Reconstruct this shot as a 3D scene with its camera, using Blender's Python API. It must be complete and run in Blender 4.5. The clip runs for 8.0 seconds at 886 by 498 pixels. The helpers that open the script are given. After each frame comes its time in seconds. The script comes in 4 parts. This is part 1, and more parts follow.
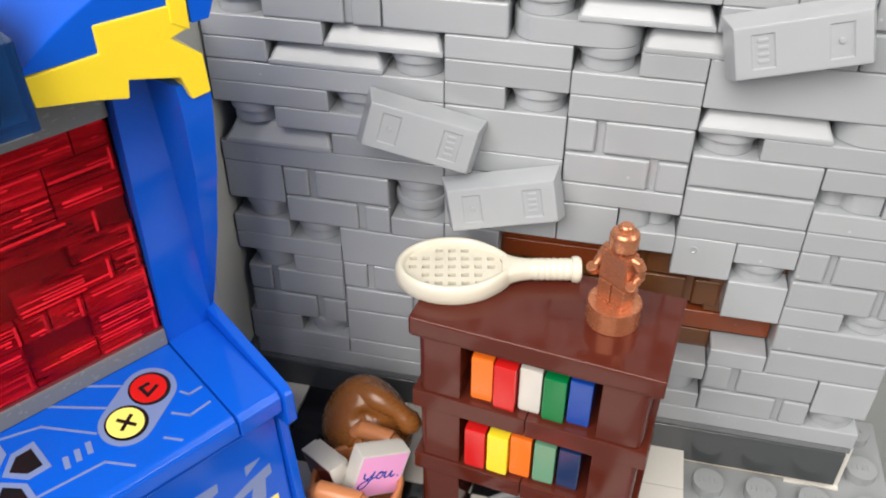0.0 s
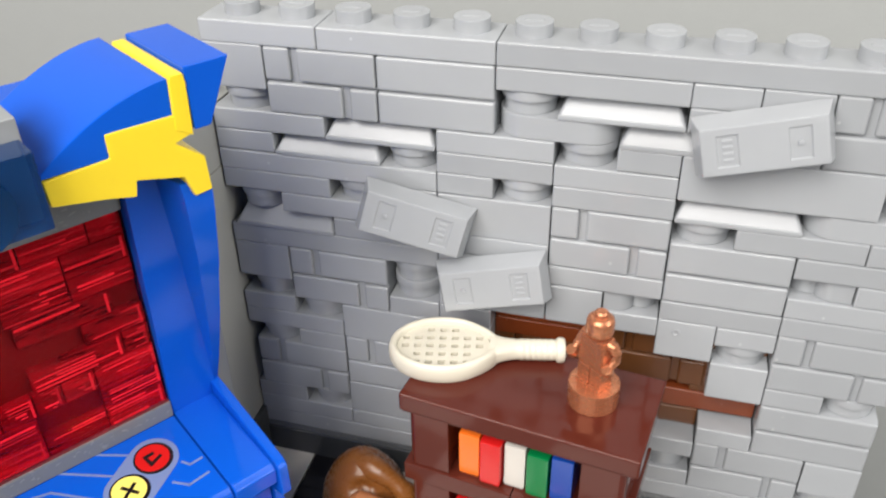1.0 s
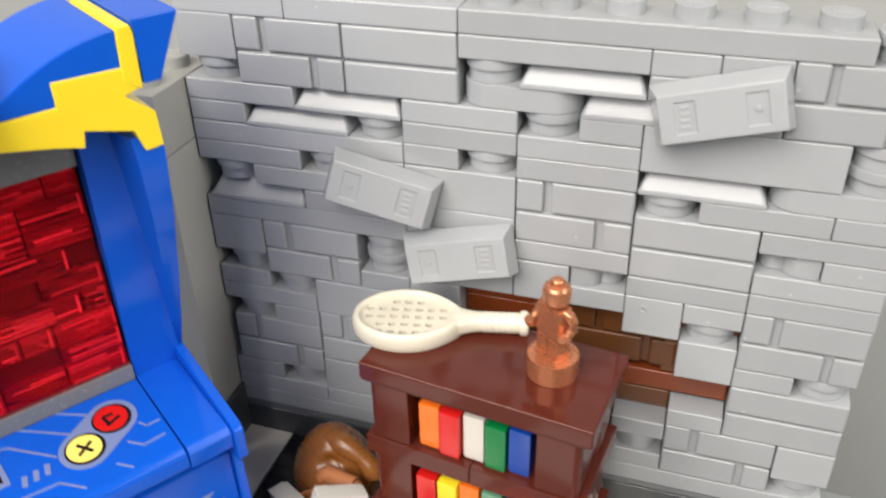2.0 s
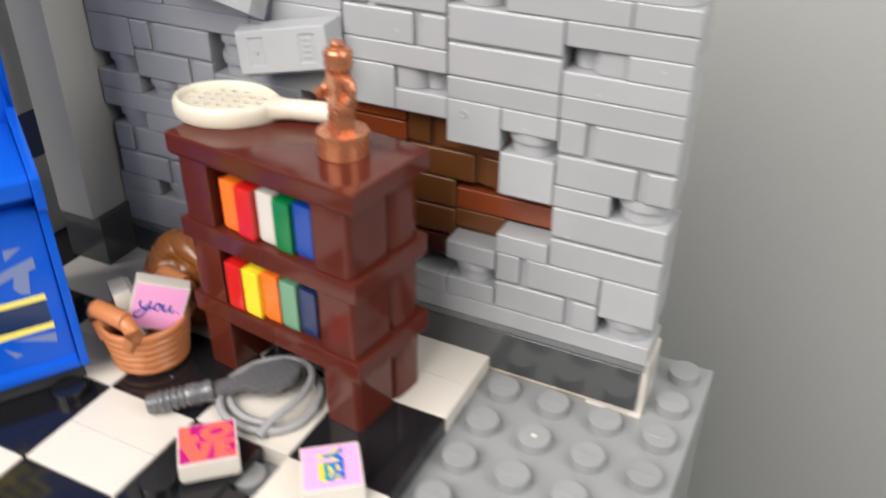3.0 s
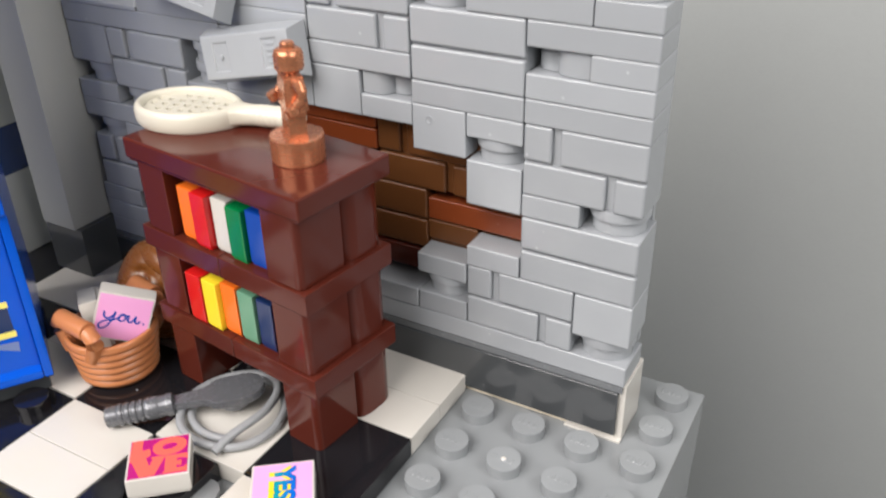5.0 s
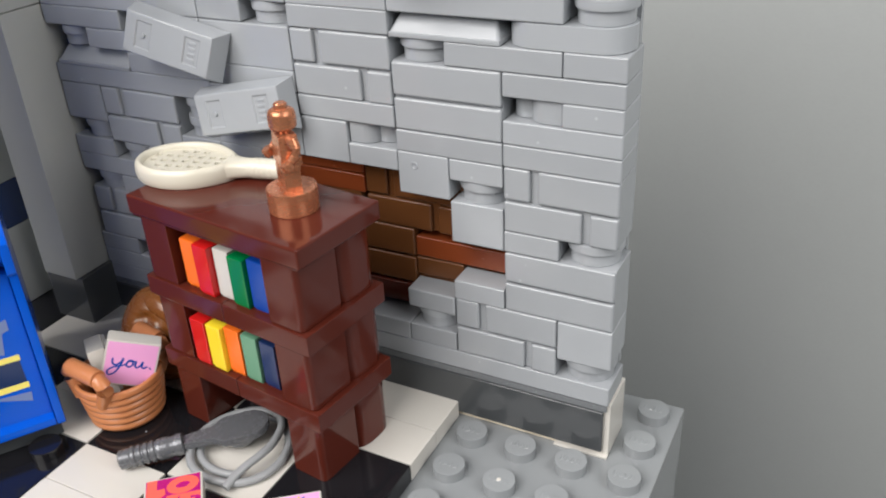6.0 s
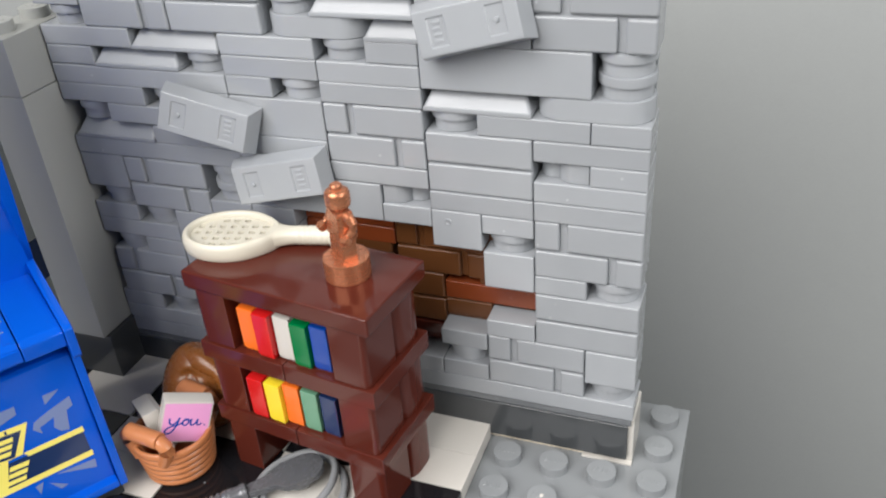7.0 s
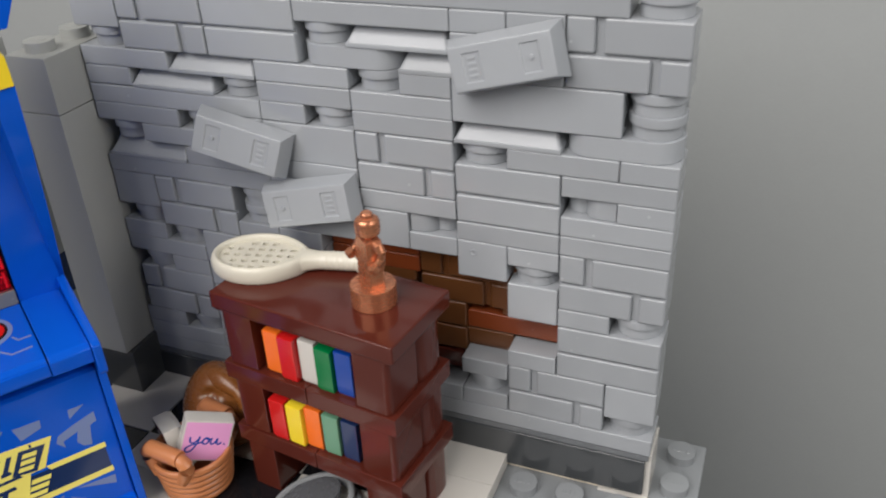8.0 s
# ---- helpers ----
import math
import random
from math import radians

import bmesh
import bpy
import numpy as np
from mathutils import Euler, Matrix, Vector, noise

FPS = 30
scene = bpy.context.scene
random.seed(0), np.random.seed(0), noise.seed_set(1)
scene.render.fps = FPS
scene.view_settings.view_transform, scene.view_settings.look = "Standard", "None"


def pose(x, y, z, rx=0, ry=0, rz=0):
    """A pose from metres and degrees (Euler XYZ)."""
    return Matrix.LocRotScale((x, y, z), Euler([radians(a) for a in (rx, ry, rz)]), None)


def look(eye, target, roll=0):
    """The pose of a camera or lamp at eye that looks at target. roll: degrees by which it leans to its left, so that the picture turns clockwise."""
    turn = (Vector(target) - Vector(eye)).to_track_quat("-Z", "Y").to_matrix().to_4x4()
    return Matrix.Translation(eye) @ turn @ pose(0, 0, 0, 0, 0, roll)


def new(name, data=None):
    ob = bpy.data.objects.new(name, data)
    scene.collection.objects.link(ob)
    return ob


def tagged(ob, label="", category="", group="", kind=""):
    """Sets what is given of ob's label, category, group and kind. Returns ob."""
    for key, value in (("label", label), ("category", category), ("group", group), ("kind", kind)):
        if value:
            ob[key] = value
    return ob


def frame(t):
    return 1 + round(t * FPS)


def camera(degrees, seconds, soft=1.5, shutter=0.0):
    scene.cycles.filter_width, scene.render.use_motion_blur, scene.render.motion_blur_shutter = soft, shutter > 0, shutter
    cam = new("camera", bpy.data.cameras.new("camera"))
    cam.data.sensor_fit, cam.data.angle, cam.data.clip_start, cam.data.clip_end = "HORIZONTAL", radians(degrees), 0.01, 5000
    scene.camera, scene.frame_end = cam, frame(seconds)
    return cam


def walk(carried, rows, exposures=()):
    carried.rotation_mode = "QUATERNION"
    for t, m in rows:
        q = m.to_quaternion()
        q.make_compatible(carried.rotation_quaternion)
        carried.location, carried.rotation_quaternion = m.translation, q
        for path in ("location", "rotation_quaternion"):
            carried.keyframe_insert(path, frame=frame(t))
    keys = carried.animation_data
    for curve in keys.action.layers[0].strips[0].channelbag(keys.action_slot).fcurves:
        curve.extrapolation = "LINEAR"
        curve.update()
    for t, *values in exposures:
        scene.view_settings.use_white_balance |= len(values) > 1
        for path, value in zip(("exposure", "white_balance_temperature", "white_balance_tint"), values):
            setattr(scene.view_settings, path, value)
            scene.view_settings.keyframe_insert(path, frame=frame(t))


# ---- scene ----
cam = camera(54.4, 8.0, soft=1.9, shutter=0.5)
PATH = [
    (0, (0.05455, -0.09804, 0.11347), (0.03748, -0.02430, 0.05606), -0.03),
    (0.3, (0.05593, -0.09918, 0.11362), (0.03725, -0.02497, 0.05732), -0.47),
    (0.5, (0.05576, -0.09914, 0.11379), (0.03654, -0.02444, 0.05833), -0.62),
    (0.7, (0.05804, -0.10071, 0.11745), (0.03747, -0.02558, 0.06307), -1.14),
    (0.9, (0.05967, -0.10046, 0.12030), (0.03873, -0.02447, 0.06727), -0.95),
    (1, (0.06135, -0.10019, 0.11998), (0.03955, -0.02382, 0.06785), -1.03),
    (1.2, (0.06374, -0.10128, 0.12008), (0.04087, -0.02420, 0.06948), -1.01),
    (2.3, (0.08077, -0.10017, 0.11079), (0.05242, -0.02529, 0.05966), -1.58),
    (2.4, (0.08470, -0.10006, 0.10900), (0.05533, -0.02571, 0.05767), -1.62),
    (2.5, (0.08569, -0.10112, 0.10585), (0.05786, -0.02577, 0.05512), -0.45),
    (2.7, (0.09431, -0.10183, 0.10053), (0.06391, -0.02730, 0.05006), -0.33),
    (3, (0.11196, -0.09863, 0.08906), (0.07645, -0.02625, 0.03880), 0.21),
    (3.1, (0.12048, -0.09916, 0.08832), (0.08144, -0.02718, 0.04015), -0.49),
    (3.3, (0.12634, -0.09693, 0.08649), (0.08349, -0.02620, 0.03974), -1.41),
    (3.5, (0.12395, -0.09193, 0.08002), (0.07969, -0.02215, 0.03316), -1.83),
    (3.7, (0.12260, -0.08950, 0.07736), (0.07894, -0.01945, 0.03033), -1.59),
    (4, (0.12299, -0.08864, 0.07466), (0.08076, -0.01792, 0.02732), -1.27),
    (4.5, (0.12171, -0.08901, 0.07626), (0.08033, -0.01775, 0.02899), -1.27),
    (4.7, (0.12115, -0.08940, 0.07961), (0.08036, -0.01834, 0.03154), -1.10),
    (5.8, (0.11901, -0.09487, 0.09017), (0.07878, -0.02181, 0.04468), -2.28),
    (6, (0.12201, -0.09550, 0.09090), (0.08261, -0.02247, 0.04465), -3.07),
    (6.1, (0.12132, -0.09595, 0.09336), (0.08172, -0.02315, 0.04690), -3.61),
    (6.2, (0.11757, -0.09687, 0.09654), (0.07885, -0.02395, 0.04955), -3.87),
    (6.3, (0.11433, -0.09829, 0.10007), (0.07688, -0.02505, 0.05254), -4.28),
    (6.5, (0.11068, -0.09848, 0.10481), (0.07557, -0.02506, 0.05581), -4.83),
    (6.7, (0.10904, -0.10051, 0.10612), (0.07633, -0.02661, 0.05616), -4.89),
    (7, (0.10841, -0.10502, 0.10816), (0.07787, -0.03025, 0.05814), -4.48),
    (7.2, (0.10890, -0.10487, 0.11112), (0.07858, -0.03053, 0.06032), -4.13),
    (7.5, (0.10886, -0.10767, 0.11170), (0.07780, -0.03216, 0.06314), -3.42),
    (7.7, (0.10930, -0.10721, 0.11312), (0.07774, -0.03181, 0.06472), -3.26),
    (8, (0.10650, -0.10624, 0.11025), (0.07461, -0.03075, 0.06220), -2.81),
]
walk(cam, [(t, look(eye, target, roll)) for t, eye, target, roll in PATH],
     exposures=[(0, -0.18, 6750, 10), (1, -0.13, 6700, 10), (2.5, -0.13, 7000, 11), (3, -0.11, 6850, 12), (3.5, -0.14, 6750, 12), (4.5, -0.1, 6650, 12), (6, -0.34, 6500, 10),
                (6.5, -0.29, 6450, 10), (7, -0.31, 6450, 10), (7.5, -0.33, 6500, 10), (8, -0.75, 6550, 11)])

# ---------------------------------------------------------------- world and light
world = bpy.data.worlds.new("room_light")
scene.world = world
world.use_nodes = True
bg = world.node_tree.nodes["Background"]
bg.inputs["Color"].default_value = (1.0, 0.965, 0.945, 1)
bg.inputs["Strength"].default_value = 0.12


def area_lamp(name, eye, target, sx, sy, watts, colour):
    data = bpy.data.lights.new(name, "AREA")
    data.shape, data.size, data.size_y, data.energy, data.color = "RECTANGLE", sx, sy, watts, colour
    ob = new(name, data)
    ob.matrix_world = look(eye, target)
    return ob


# a broad ceiling panel to the front left, an added low fill on the right and another beside the paper
area_lamp("ceiling_panel_light", (-0.07, -0.40, 0.42), (0.05, -0.01, 0.05), 0.52, 0.42, 7.1, (1.0, 0.965, 0.94))
# low fill lamp added on the right to lift the arcade and right-facing sides
area_lamp("side_fill_light", (0.58, -0.16, 0.28), (0.0, -0.02, 0.06), 0.28, 0.28, 1.6, (1.0, 0.985, 0.97))
# unseen fill lamp, added to even out the paper behind the model
area_lamp("rear_fill_light", (0.34, -0.02, 0.34), (0.24, 0.112, -0.10), 0.24, 0.16, 0.62, (1.0, 0.975, 0.96))

# ---------------------------------------------------------------- materials
S = 0.008      # one stud
P = 0.4        # one plate, in studs


def plastic(name, colour, rough=0.2, metal=0.0, vary=0.05, bump=0.018, transmission=0.0, mottle=0.03, scratch=True, specks=0.0):
    """Moulded plastic with faint mottling, scuffs and a slight moulding waviness."""
    mat = bpy.data.materials.new(name)
    mat.use_nodes = True
    nt = mat.node_tree
    n, l = nt.nodes, nt.links
    b = n["Principled BSDF"]
    tc = n.new("ShaderNodeTexCoord")
    big = n.new("ShaderNodeTexNoise")
    big.inputs["Scale"].default_value = 160
    big.inputs["Detail"].default_value = 4
    l.new(tc.outputs["Object"], big.inputs["Vector"])
    info = n.new("ShaderNodeObjectInfo")
    add = n.new("ShaderNodeMath")
    add.operation = "MULTIPLY_ADD"
    l.new(info.outputs["Random"], add.inputs[0])
    add.inputs[1].default_value = vary * 2
    add.inputs[2].default_value = 1.0 - vary
    mot = n.new("ShaderNodeMath")
    mot.operation = "MULTIPLY_ADD"
    l.new(big.outputs["Fac"], mot.inputs[0])
    mot.inputs[1].default_value = mottle * 2
    mot.inputs[2].default_value = -mottle
    tot = n.new("ShaderNodeMath")
    tot.operation = "ADD"
    l.new(add.outputs[0], tot.inputs[0])
    l.new(mot.outputs[0], tot.inputs[1])
    hsv = n.new("ShaderNodeHueSaturation")
    hsv.inputs["Color"].default_value = (*colour, 1)
    l.new(tot.outputs[0], hsv.inputs["Value"])
    if specks:
        # sparse pale dust
        dust = n.new("ShaderNodeTexVoronoi")
        dust.inputs["Scale"].default_value = 420
        l.new(tc.outputs["Object"], dust.inputs["Vector"])
        near = n.new("ShaderNodeMapRange")
        near.inputs["From Min"].default_value, near.inputs["From Max"].default_value = 0.10, 0.05
        l.new(dust.outputs["Distance"], near.inputs["Value"])
        few = n.new("ShaderNodeMath")
        few.operation = "GREATER_THAN"
        few.inputs[1].default_value = 0.86
        l.new(dust.outputs["Color"], few.inputs[0])
        both = n.new("ShaderNodeMath")
        both.operation = "MULTIPLY"
        l.new(near.outputs["Result"], both.inputs[0])
        l.new(few.outputs[0], both.inputs[1])
        lot = n.new("ShaderNodeMath")
        lot.operation = "MULTIPLY"
        lot.inputs[1].default_value = specks
        l.new(both.outputs[0], lot.inputs[0])
        mix = n.new("ShaderNodeMix")
        mix.data_type = "RGBA"
        mix.inputs["B"].default_value = (0.7, 0.72, 0.75, 1)
        l.new(lot.outputs[0], mix.inputs["Factor"])
        l.new(hsv.outputs["Color"], mix.inputs["A"])
        l.new(mix.outputs["Result"], b.inputs["Base Color"])
    else:
        l.new(hsv.outputs["Color"], b.inputs["Base Color"])
    # gloss broken by fine handling scuffs
    fine = n.new("ShaderNodeTexNoise")
    fine.inputs["Scale"].default_value = 900
    fine.inputs["Detail"].default_value = 2
    st = n.new("ShaderNodeMapping")
    st.inputs["Scale"].default_value = (1.0, 1.0, 2.0) if scratch else (1, 1, 1)
    l.new(tc.outputs["Object"], st.inputs["Vector"])
    l.new(st.outputs["Vector"], fine.inputs["Vector"])
    ramp = n.new("ShaderNodeMapRange")
    ramp.inputs["From Min"].default_value, ramp.inputs["From Max"].default_value = 0.35, 0.75
    ramp.inputs["To Min"].default_value, ramp.inputs["To Max"].default_value = rough * 0.92, rough * 1.12 + 0.01
    l.new(fine.outputs["Fac"], ramp.inputs["Value"])
    l.new(ramp.outputs["Result"], b.inputs["Roughness"])
    bp = n.new("ShaderNodeBump")
    bp.inputs["Strength"].default_value = bump
    bp.inputs["Distance"].default_value = 0.0004
    l.new(big.outputs["Fac"], bp.inputs["Height"])
    l.new(bp.outputs["Normal"], b.inputs["Normal"])
    b.inputs["Metallic"].default_value = metal
    b.inputs["IOR"].default_value = 1.52
    b.inputs["Transmission Weight"].default_value = transmission
    return mat


GREY = plastic("light_grey_plastic", (0.335, 0.355, 0.375), 0.17, vary=0.07, mottle=0.05, specks=0.3)
GREY_SATIN = plastic("satin_grey_plastic", (0.335, 0.355, 0.375), 0.3, vary=0.06, mottle=0.05)
GREY_BASE = plastic("grey_base_plastic", (0.25, 0.266, 0.276), 0.14, bump=0.006, mottle=0.012)
MID_GREY = plastic("bluish_grey_plastic", (0.15, 0.16, 0.17), 0.25)
PILLAR = plastic("warm_grey_plastic", (0.36, 0.37, 0.35), 0.3)
DARK_GREY = plastic("dark_grey_plastic", (0.058, 0.063, 0.067), 0.12, bump=0.02)
BROWN = plastic("reddish_brown_plastic", (0.085, 0.0168, 0.0102), 0.11, vary=0.04, bump=0.010, specks=0.3)
TAN_BROWN = plastic("earth_brown_plastic", (0.128, 0.047, 0.015), 0.32, vary=0.10)
RUST = plastic("rust_orange_plastic", (0.215, 0.047, 0.014), 0.24)
WHITE = plastic("white_plastic", (0.60, 0.58, 0.535), 0.18, vary=0.02)
CREAM = plastic("cream_plastic", (0.63, 0.60, 0.50), 0.3, vary=0.0)
IVORY = plastic("yellowed_white_plastic", (0.72, 0.64, 0.50), 0.25)
BLACK = plastic("black_plastic", (0.010, 0.010, 0.012), 0.1, bump=0.03, specks=0.35)
BLUE = plastic("bright_blue_plastic", (0.002, 0.088, 0.56), 0.13, vary=0.02, bump=0.04, mottle=0.06, specks=0.7)
NAVY = plastic("dark_blue_plastic", (0.012, 0.03, 0.10), 0.15, vary=0.0)
ROYAL = plastic("royal_blue_plastic", (0.005, 0.055, 0.33), 0.18, vary=0.0)
YELLOW = plastic("bright_yellow_plastic", (0.86, 0.64, 0.03), 0.22, vary=0.0)
RED = plastic("red_plastic", (0.58, 0.012, 0.012), 0.16, vary=0.0)
ORANGE = plastic("orange_plastic", (0.88, 0.17, 0.018), 0.18, vary=0.0)
GREEN = plastic("green_plastic", (0.0, 0.17, 0.045), 0.17, vary=0.0)
SAND_GREEN = plastic("sand_green_plastic", (0.13, 0.30, 0.19), 0.2, vary=0.0)
NOUGAT = plastic("nougat_plastic", (0.50, 0.19, 0.075), 0.3, vary=0.0)
LEATHER = plastic("caramel_brown_plastic", (0.25, 0.09, 0.022), 0.27, vary=0.0, bump=0.16, mottle=0.10)
COPPER = plastic("copper_plastic", (0.54, 0.215, 0.11), 0.27, metal=0.66, vary=0.0, bump=0.003, mottle=0.008)
SILVER = plastic("gunmetal_plastic", (0.155, 0.16, 0.172), 0.26, metal=0.4, vary=0.0, bump=0.004, mottle=0.012)
ROPE_GREY = plastic("soft_grey_plastic", (0.27, 0.28, 0.29), 0.4, vary=0.0)
STEEL_BLUE = plastic("slate_blue_print", (0.16, 0.22, 0.42), 0.2, vary=0.0)
PALE_YELLOW = plastic("pale_yellow_print", (0.86, 0.76, 0.17), 0.2, vary=0.0)
PINK = plastic("pink_print", (0.80, 0.37, 0.66), 0.2, vary=0.0)
MAGENTA = plastic("magenta_print", (0.43, 0.010, 0.17), 0.2, vary=0.0)
CORAL = plastic("coral_print", (0.95, 0.13, 0.10), 0.2, vary=0.0)
TEAL = plastic("cyan_print", (0.0, 0.20, 0.52), 0.2, vary=0.0)
fade = TEAL.node_tree.nodes.new("ShaderNodeTexCoord")
split = TEAL.node_tree.nodes.new("ShaderNodeSeparateXYZ")
print_ramp = TEAL.node_tree.nodes.new("ShaderNodeValToRGB")
print_ramp.color_ramp.elements[0].position, print_ramp.color_ramp.elements[0].color = 0.0, (0.0, 0.30, 0.30, 1)
print_ramp.color_ramp.elements[1].position, print_ramp.color_ramp.elements[1].color = 0.75, (0.0, 0.12, 0.55, 1)
TEAL.node_tree.links.new(fade.outputs["Generated"], split.inputs[0])
TEAL.node_tree.links.new(split.outputs["X"], print_ramp.inputs["Fac"])
TEAL.node_tree.links.new(print_ramp.outputs["Color"], TEAL.node_tree.nodes["Principled BSDF"].inputs["Base Color"])
MAROON = plastic("maroon_print", (0.10, 0.012, 0.018), 0.2, vary=0.0)
TRANS_RED = plastic("clear_red_plastic", (0.5, 0.006, 0.02), 0.05, transmission=0.3, bump=0.08, vary=0.0)
# streaks from dark to pinkish red paint the uneven gleam of the clear bars
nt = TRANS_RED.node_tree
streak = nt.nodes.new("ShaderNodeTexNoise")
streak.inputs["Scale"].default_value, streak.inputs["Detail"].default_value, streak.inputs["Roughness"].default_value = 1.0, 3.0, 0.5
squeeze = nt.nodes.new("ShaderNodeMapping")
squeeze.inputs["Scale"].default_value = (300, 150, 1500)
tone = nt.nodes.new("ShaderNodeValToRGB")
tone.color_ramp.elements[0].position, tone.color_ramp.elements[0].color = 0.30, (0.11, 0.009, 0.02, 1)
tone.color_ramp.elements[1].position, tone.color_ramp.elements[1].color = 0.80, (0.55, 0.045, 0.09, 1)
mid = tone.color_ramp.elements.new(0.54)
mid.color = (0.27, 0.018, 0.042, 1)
coord = nt.nodes.new("ShaderNodeTexCoord")
which = nt.nodes.new("ShaderNodeObjectInfo")
shift = nt.nodes.new("ShaderNodeMath")
shift.operation = "MULTIPLY_ADD"
shift.inputs[1].default_value, shift.inputs[2].default_value = 0.26, -0.13
blend = nt.nodes.new("ShaderNodeMath")
blend.operation = "ADD"
nt.links.new(coord.outputs["Object"], squeeze.inputs["Vector"])
nt.links.new(squeeze.outputs["Vector"], streak.inputs["Vector"])
nt.links.new(which.outputs["Random"], shift.inputs[0])
nt.links.new(streak.outputs["Fac"], blend.inputs[0])
nt.links.new(shift.outputs[0], blend.inputs[1])
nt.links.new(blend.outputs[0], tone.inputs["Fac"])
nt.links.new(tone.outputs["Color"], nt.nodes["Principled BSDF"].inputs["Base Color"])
# paler red that paints the highlights along the edges of the bars
RED_GLINT = plastic("clear_red_glint", (0.60, 0.09, 0.15), 0.08, transmission=0.2, bump=0.1, vary=0.5, mottle=0.6)
RED_GLASS = plastic("clear_red_glass", (0.80, 0.16, 0.19), 0.12, transmission=1.0, bump=0.03, vary=0.0)
TRANS_BLUE = plastic("clear_blue_plastic", (0.01, 0.10, 0.36), 0.05, transmission=0.8, bump=0.1, vary=0.0)
BLUE.node_tree.nodes["Principled BSDF"].inputs["Specular IOR Level"].default_value = 0.24
BROWN.node_tree.nodes["Principled BSDF"].inputs["Specular IOR Level"].default_value = 0.3
TRANS_BLUE.node_tree.nodes["Principled BSDF"].inputs["Specular IOR Level"].default_value = 0.2
RED_GLASS.node_tree.nodes["Principled BSDF"].inputs["IOR"].default_value = 1.14
LENS_TEAL = plastic("clear_teal_plastic", (0.0, 0.07, 0.24), 0.05, transmission=0.7, bump=0.1, vary=0.0, mottle=0.5)
BACKDROP = plastic("grey_paper", (0.345, 0.362, 0.36), 0.85, vary=0.0, bump=0.02, mottle=0.02)


# ---------------------------------------------------------------- building helpers (in studs)
def bm_box(bm, x0, x1, y0, y1, z0, z1, bevel=0.022, seg=2):
    b2 = bmesh.new()
    bmesh.ops.create_cube(b2, size=1.0)
    bmesh.ops.scale(b2, vec=(x1 - x0, y1 - y0, z1 - z0), verts=b2.verts)
    bmesh.ops.translate(b2, vec=((x0 + x1) / 2, (y0 + y1) / 2, (z0 + z1) / 2), verts=b2.verts)
    if bevel:
        bmesh.ops.bevel(b2, geom=b2.edges[:], offset=bevel, segments=seg, profile=0.6, affect="EDGES")
    merge(bm, b2)


def merge(bm, b2, m=None):
    if m is not None:
        bmesh.ops.transform(b2, matrix=m, verts=b2.verts)
    tmp = bpy.data.meshes.new("tmp")
    b2.to_mesh(tmp)
    b2.free()
    bm.from_mesh(tmp)
    bpy.data.meshes.remove(tmp)


def bm_cyl(bm, x, y, z0, z1, r, r2=None, seg=40, bevel=0.02, m=None):
    b2 = bmesh.new()
    bmesh.ops.create_cone(b2, cap_ends=True, segments=seg, radius1=r, radius2=r if r2 is None else r2, depth=z1 - z0)
    bmesh.ops.translate(b2, vec=(x, y, (z0 + z1) / 2), verts=b2.verts)
    if bevel:
        rim = [e for e in b2.edges if abs(e.verts[0].co.z - e.verts[1].co.z) < 1e-6]
        bmesh.ops.bevel(b2, geom=rim, offset=bevel, segments=2, profile=0.6, affect="EDGES")
    merge(bm, b2, m)


def bm_prism(bm, pts, lo, hi, axes="xz", bevel=0.02, m=None):
    """A closed outline in two axes, pushed along the third from lo to hi."""
    b2 = bmesh.new()
    put = {"xz": lambda a, b, c: (a, c, b), "xy": lambda a, b, c: (a, b, c), "yz": lambda a, b, c: (c, a, b)}[axes]
    low = [b2.verts.new(put(a, b, lo)) for a, b in pts]
    top = [b2.verts.new(put(a, b, hi)) for a, b in pts]
    b2.faces.new(low)
    b2.faces.new(top[::-1])
    for i in range(len(pts)):
        j = (i + 1) % len(pts)
        b2.faces.new((low[j], low[i], top[i], top[j]))
    bmesh.ops.recalc_face_normals(b2, faces=b2.faces)
    if bevel:
        hard = [e for e in b2.edges if len(e.link_faces) == 2 and e.calc_face_angle(0) > 0.5]
        bmesh.ops.bevel(b2, geom=hard, offset=bevel, segments=2, profile=0.6, affect="EDGES", clamp_overlap=True)
    merge(bm, b2, m)


def bm_tube(bm, path, r, seg=14, squash=1.0):
    """A round tube along a list of points; r may be one radius or one per point."""
    b2 = bmesh.new()
    pts = [Vector(p) for p in path]
    rings = []
    up = Vector((0, 0, 1))
    for i, p in enumerate(pts):
        d = (pts[min(i + 1, len(pts) - 1)] - pts[max(i - 1, 0)]).normalized()
        side = d.cross(up)
        side = side.normalized() if side.length > 1e-4 else Vector((1, 0, 0))
        nrm = side.cross(d).normalized()
        rr = r[i] if isinstance(r, (list, tuple)) else r
        rings.append([b2.verts.new(p + side * rr * math.cos(a) + nrm * rr * squash * math.sin(a)) for a in (2 * math.pi * k / seg for k in range(seg))])
    for a, b in zip(rings, rings[1:]):
        for k in range(seg):
            b2.faces.new((a[k], a[(k + 1) % seg], b[(k + 1) % seg], b[k]))
    b2.faces.new(rings[0][::-1])
    b2.faces.new(rings[-1])
    bmesh.ops.recalc_face_normals(b2, faces=b2.faces)
    merge(bm, b2)


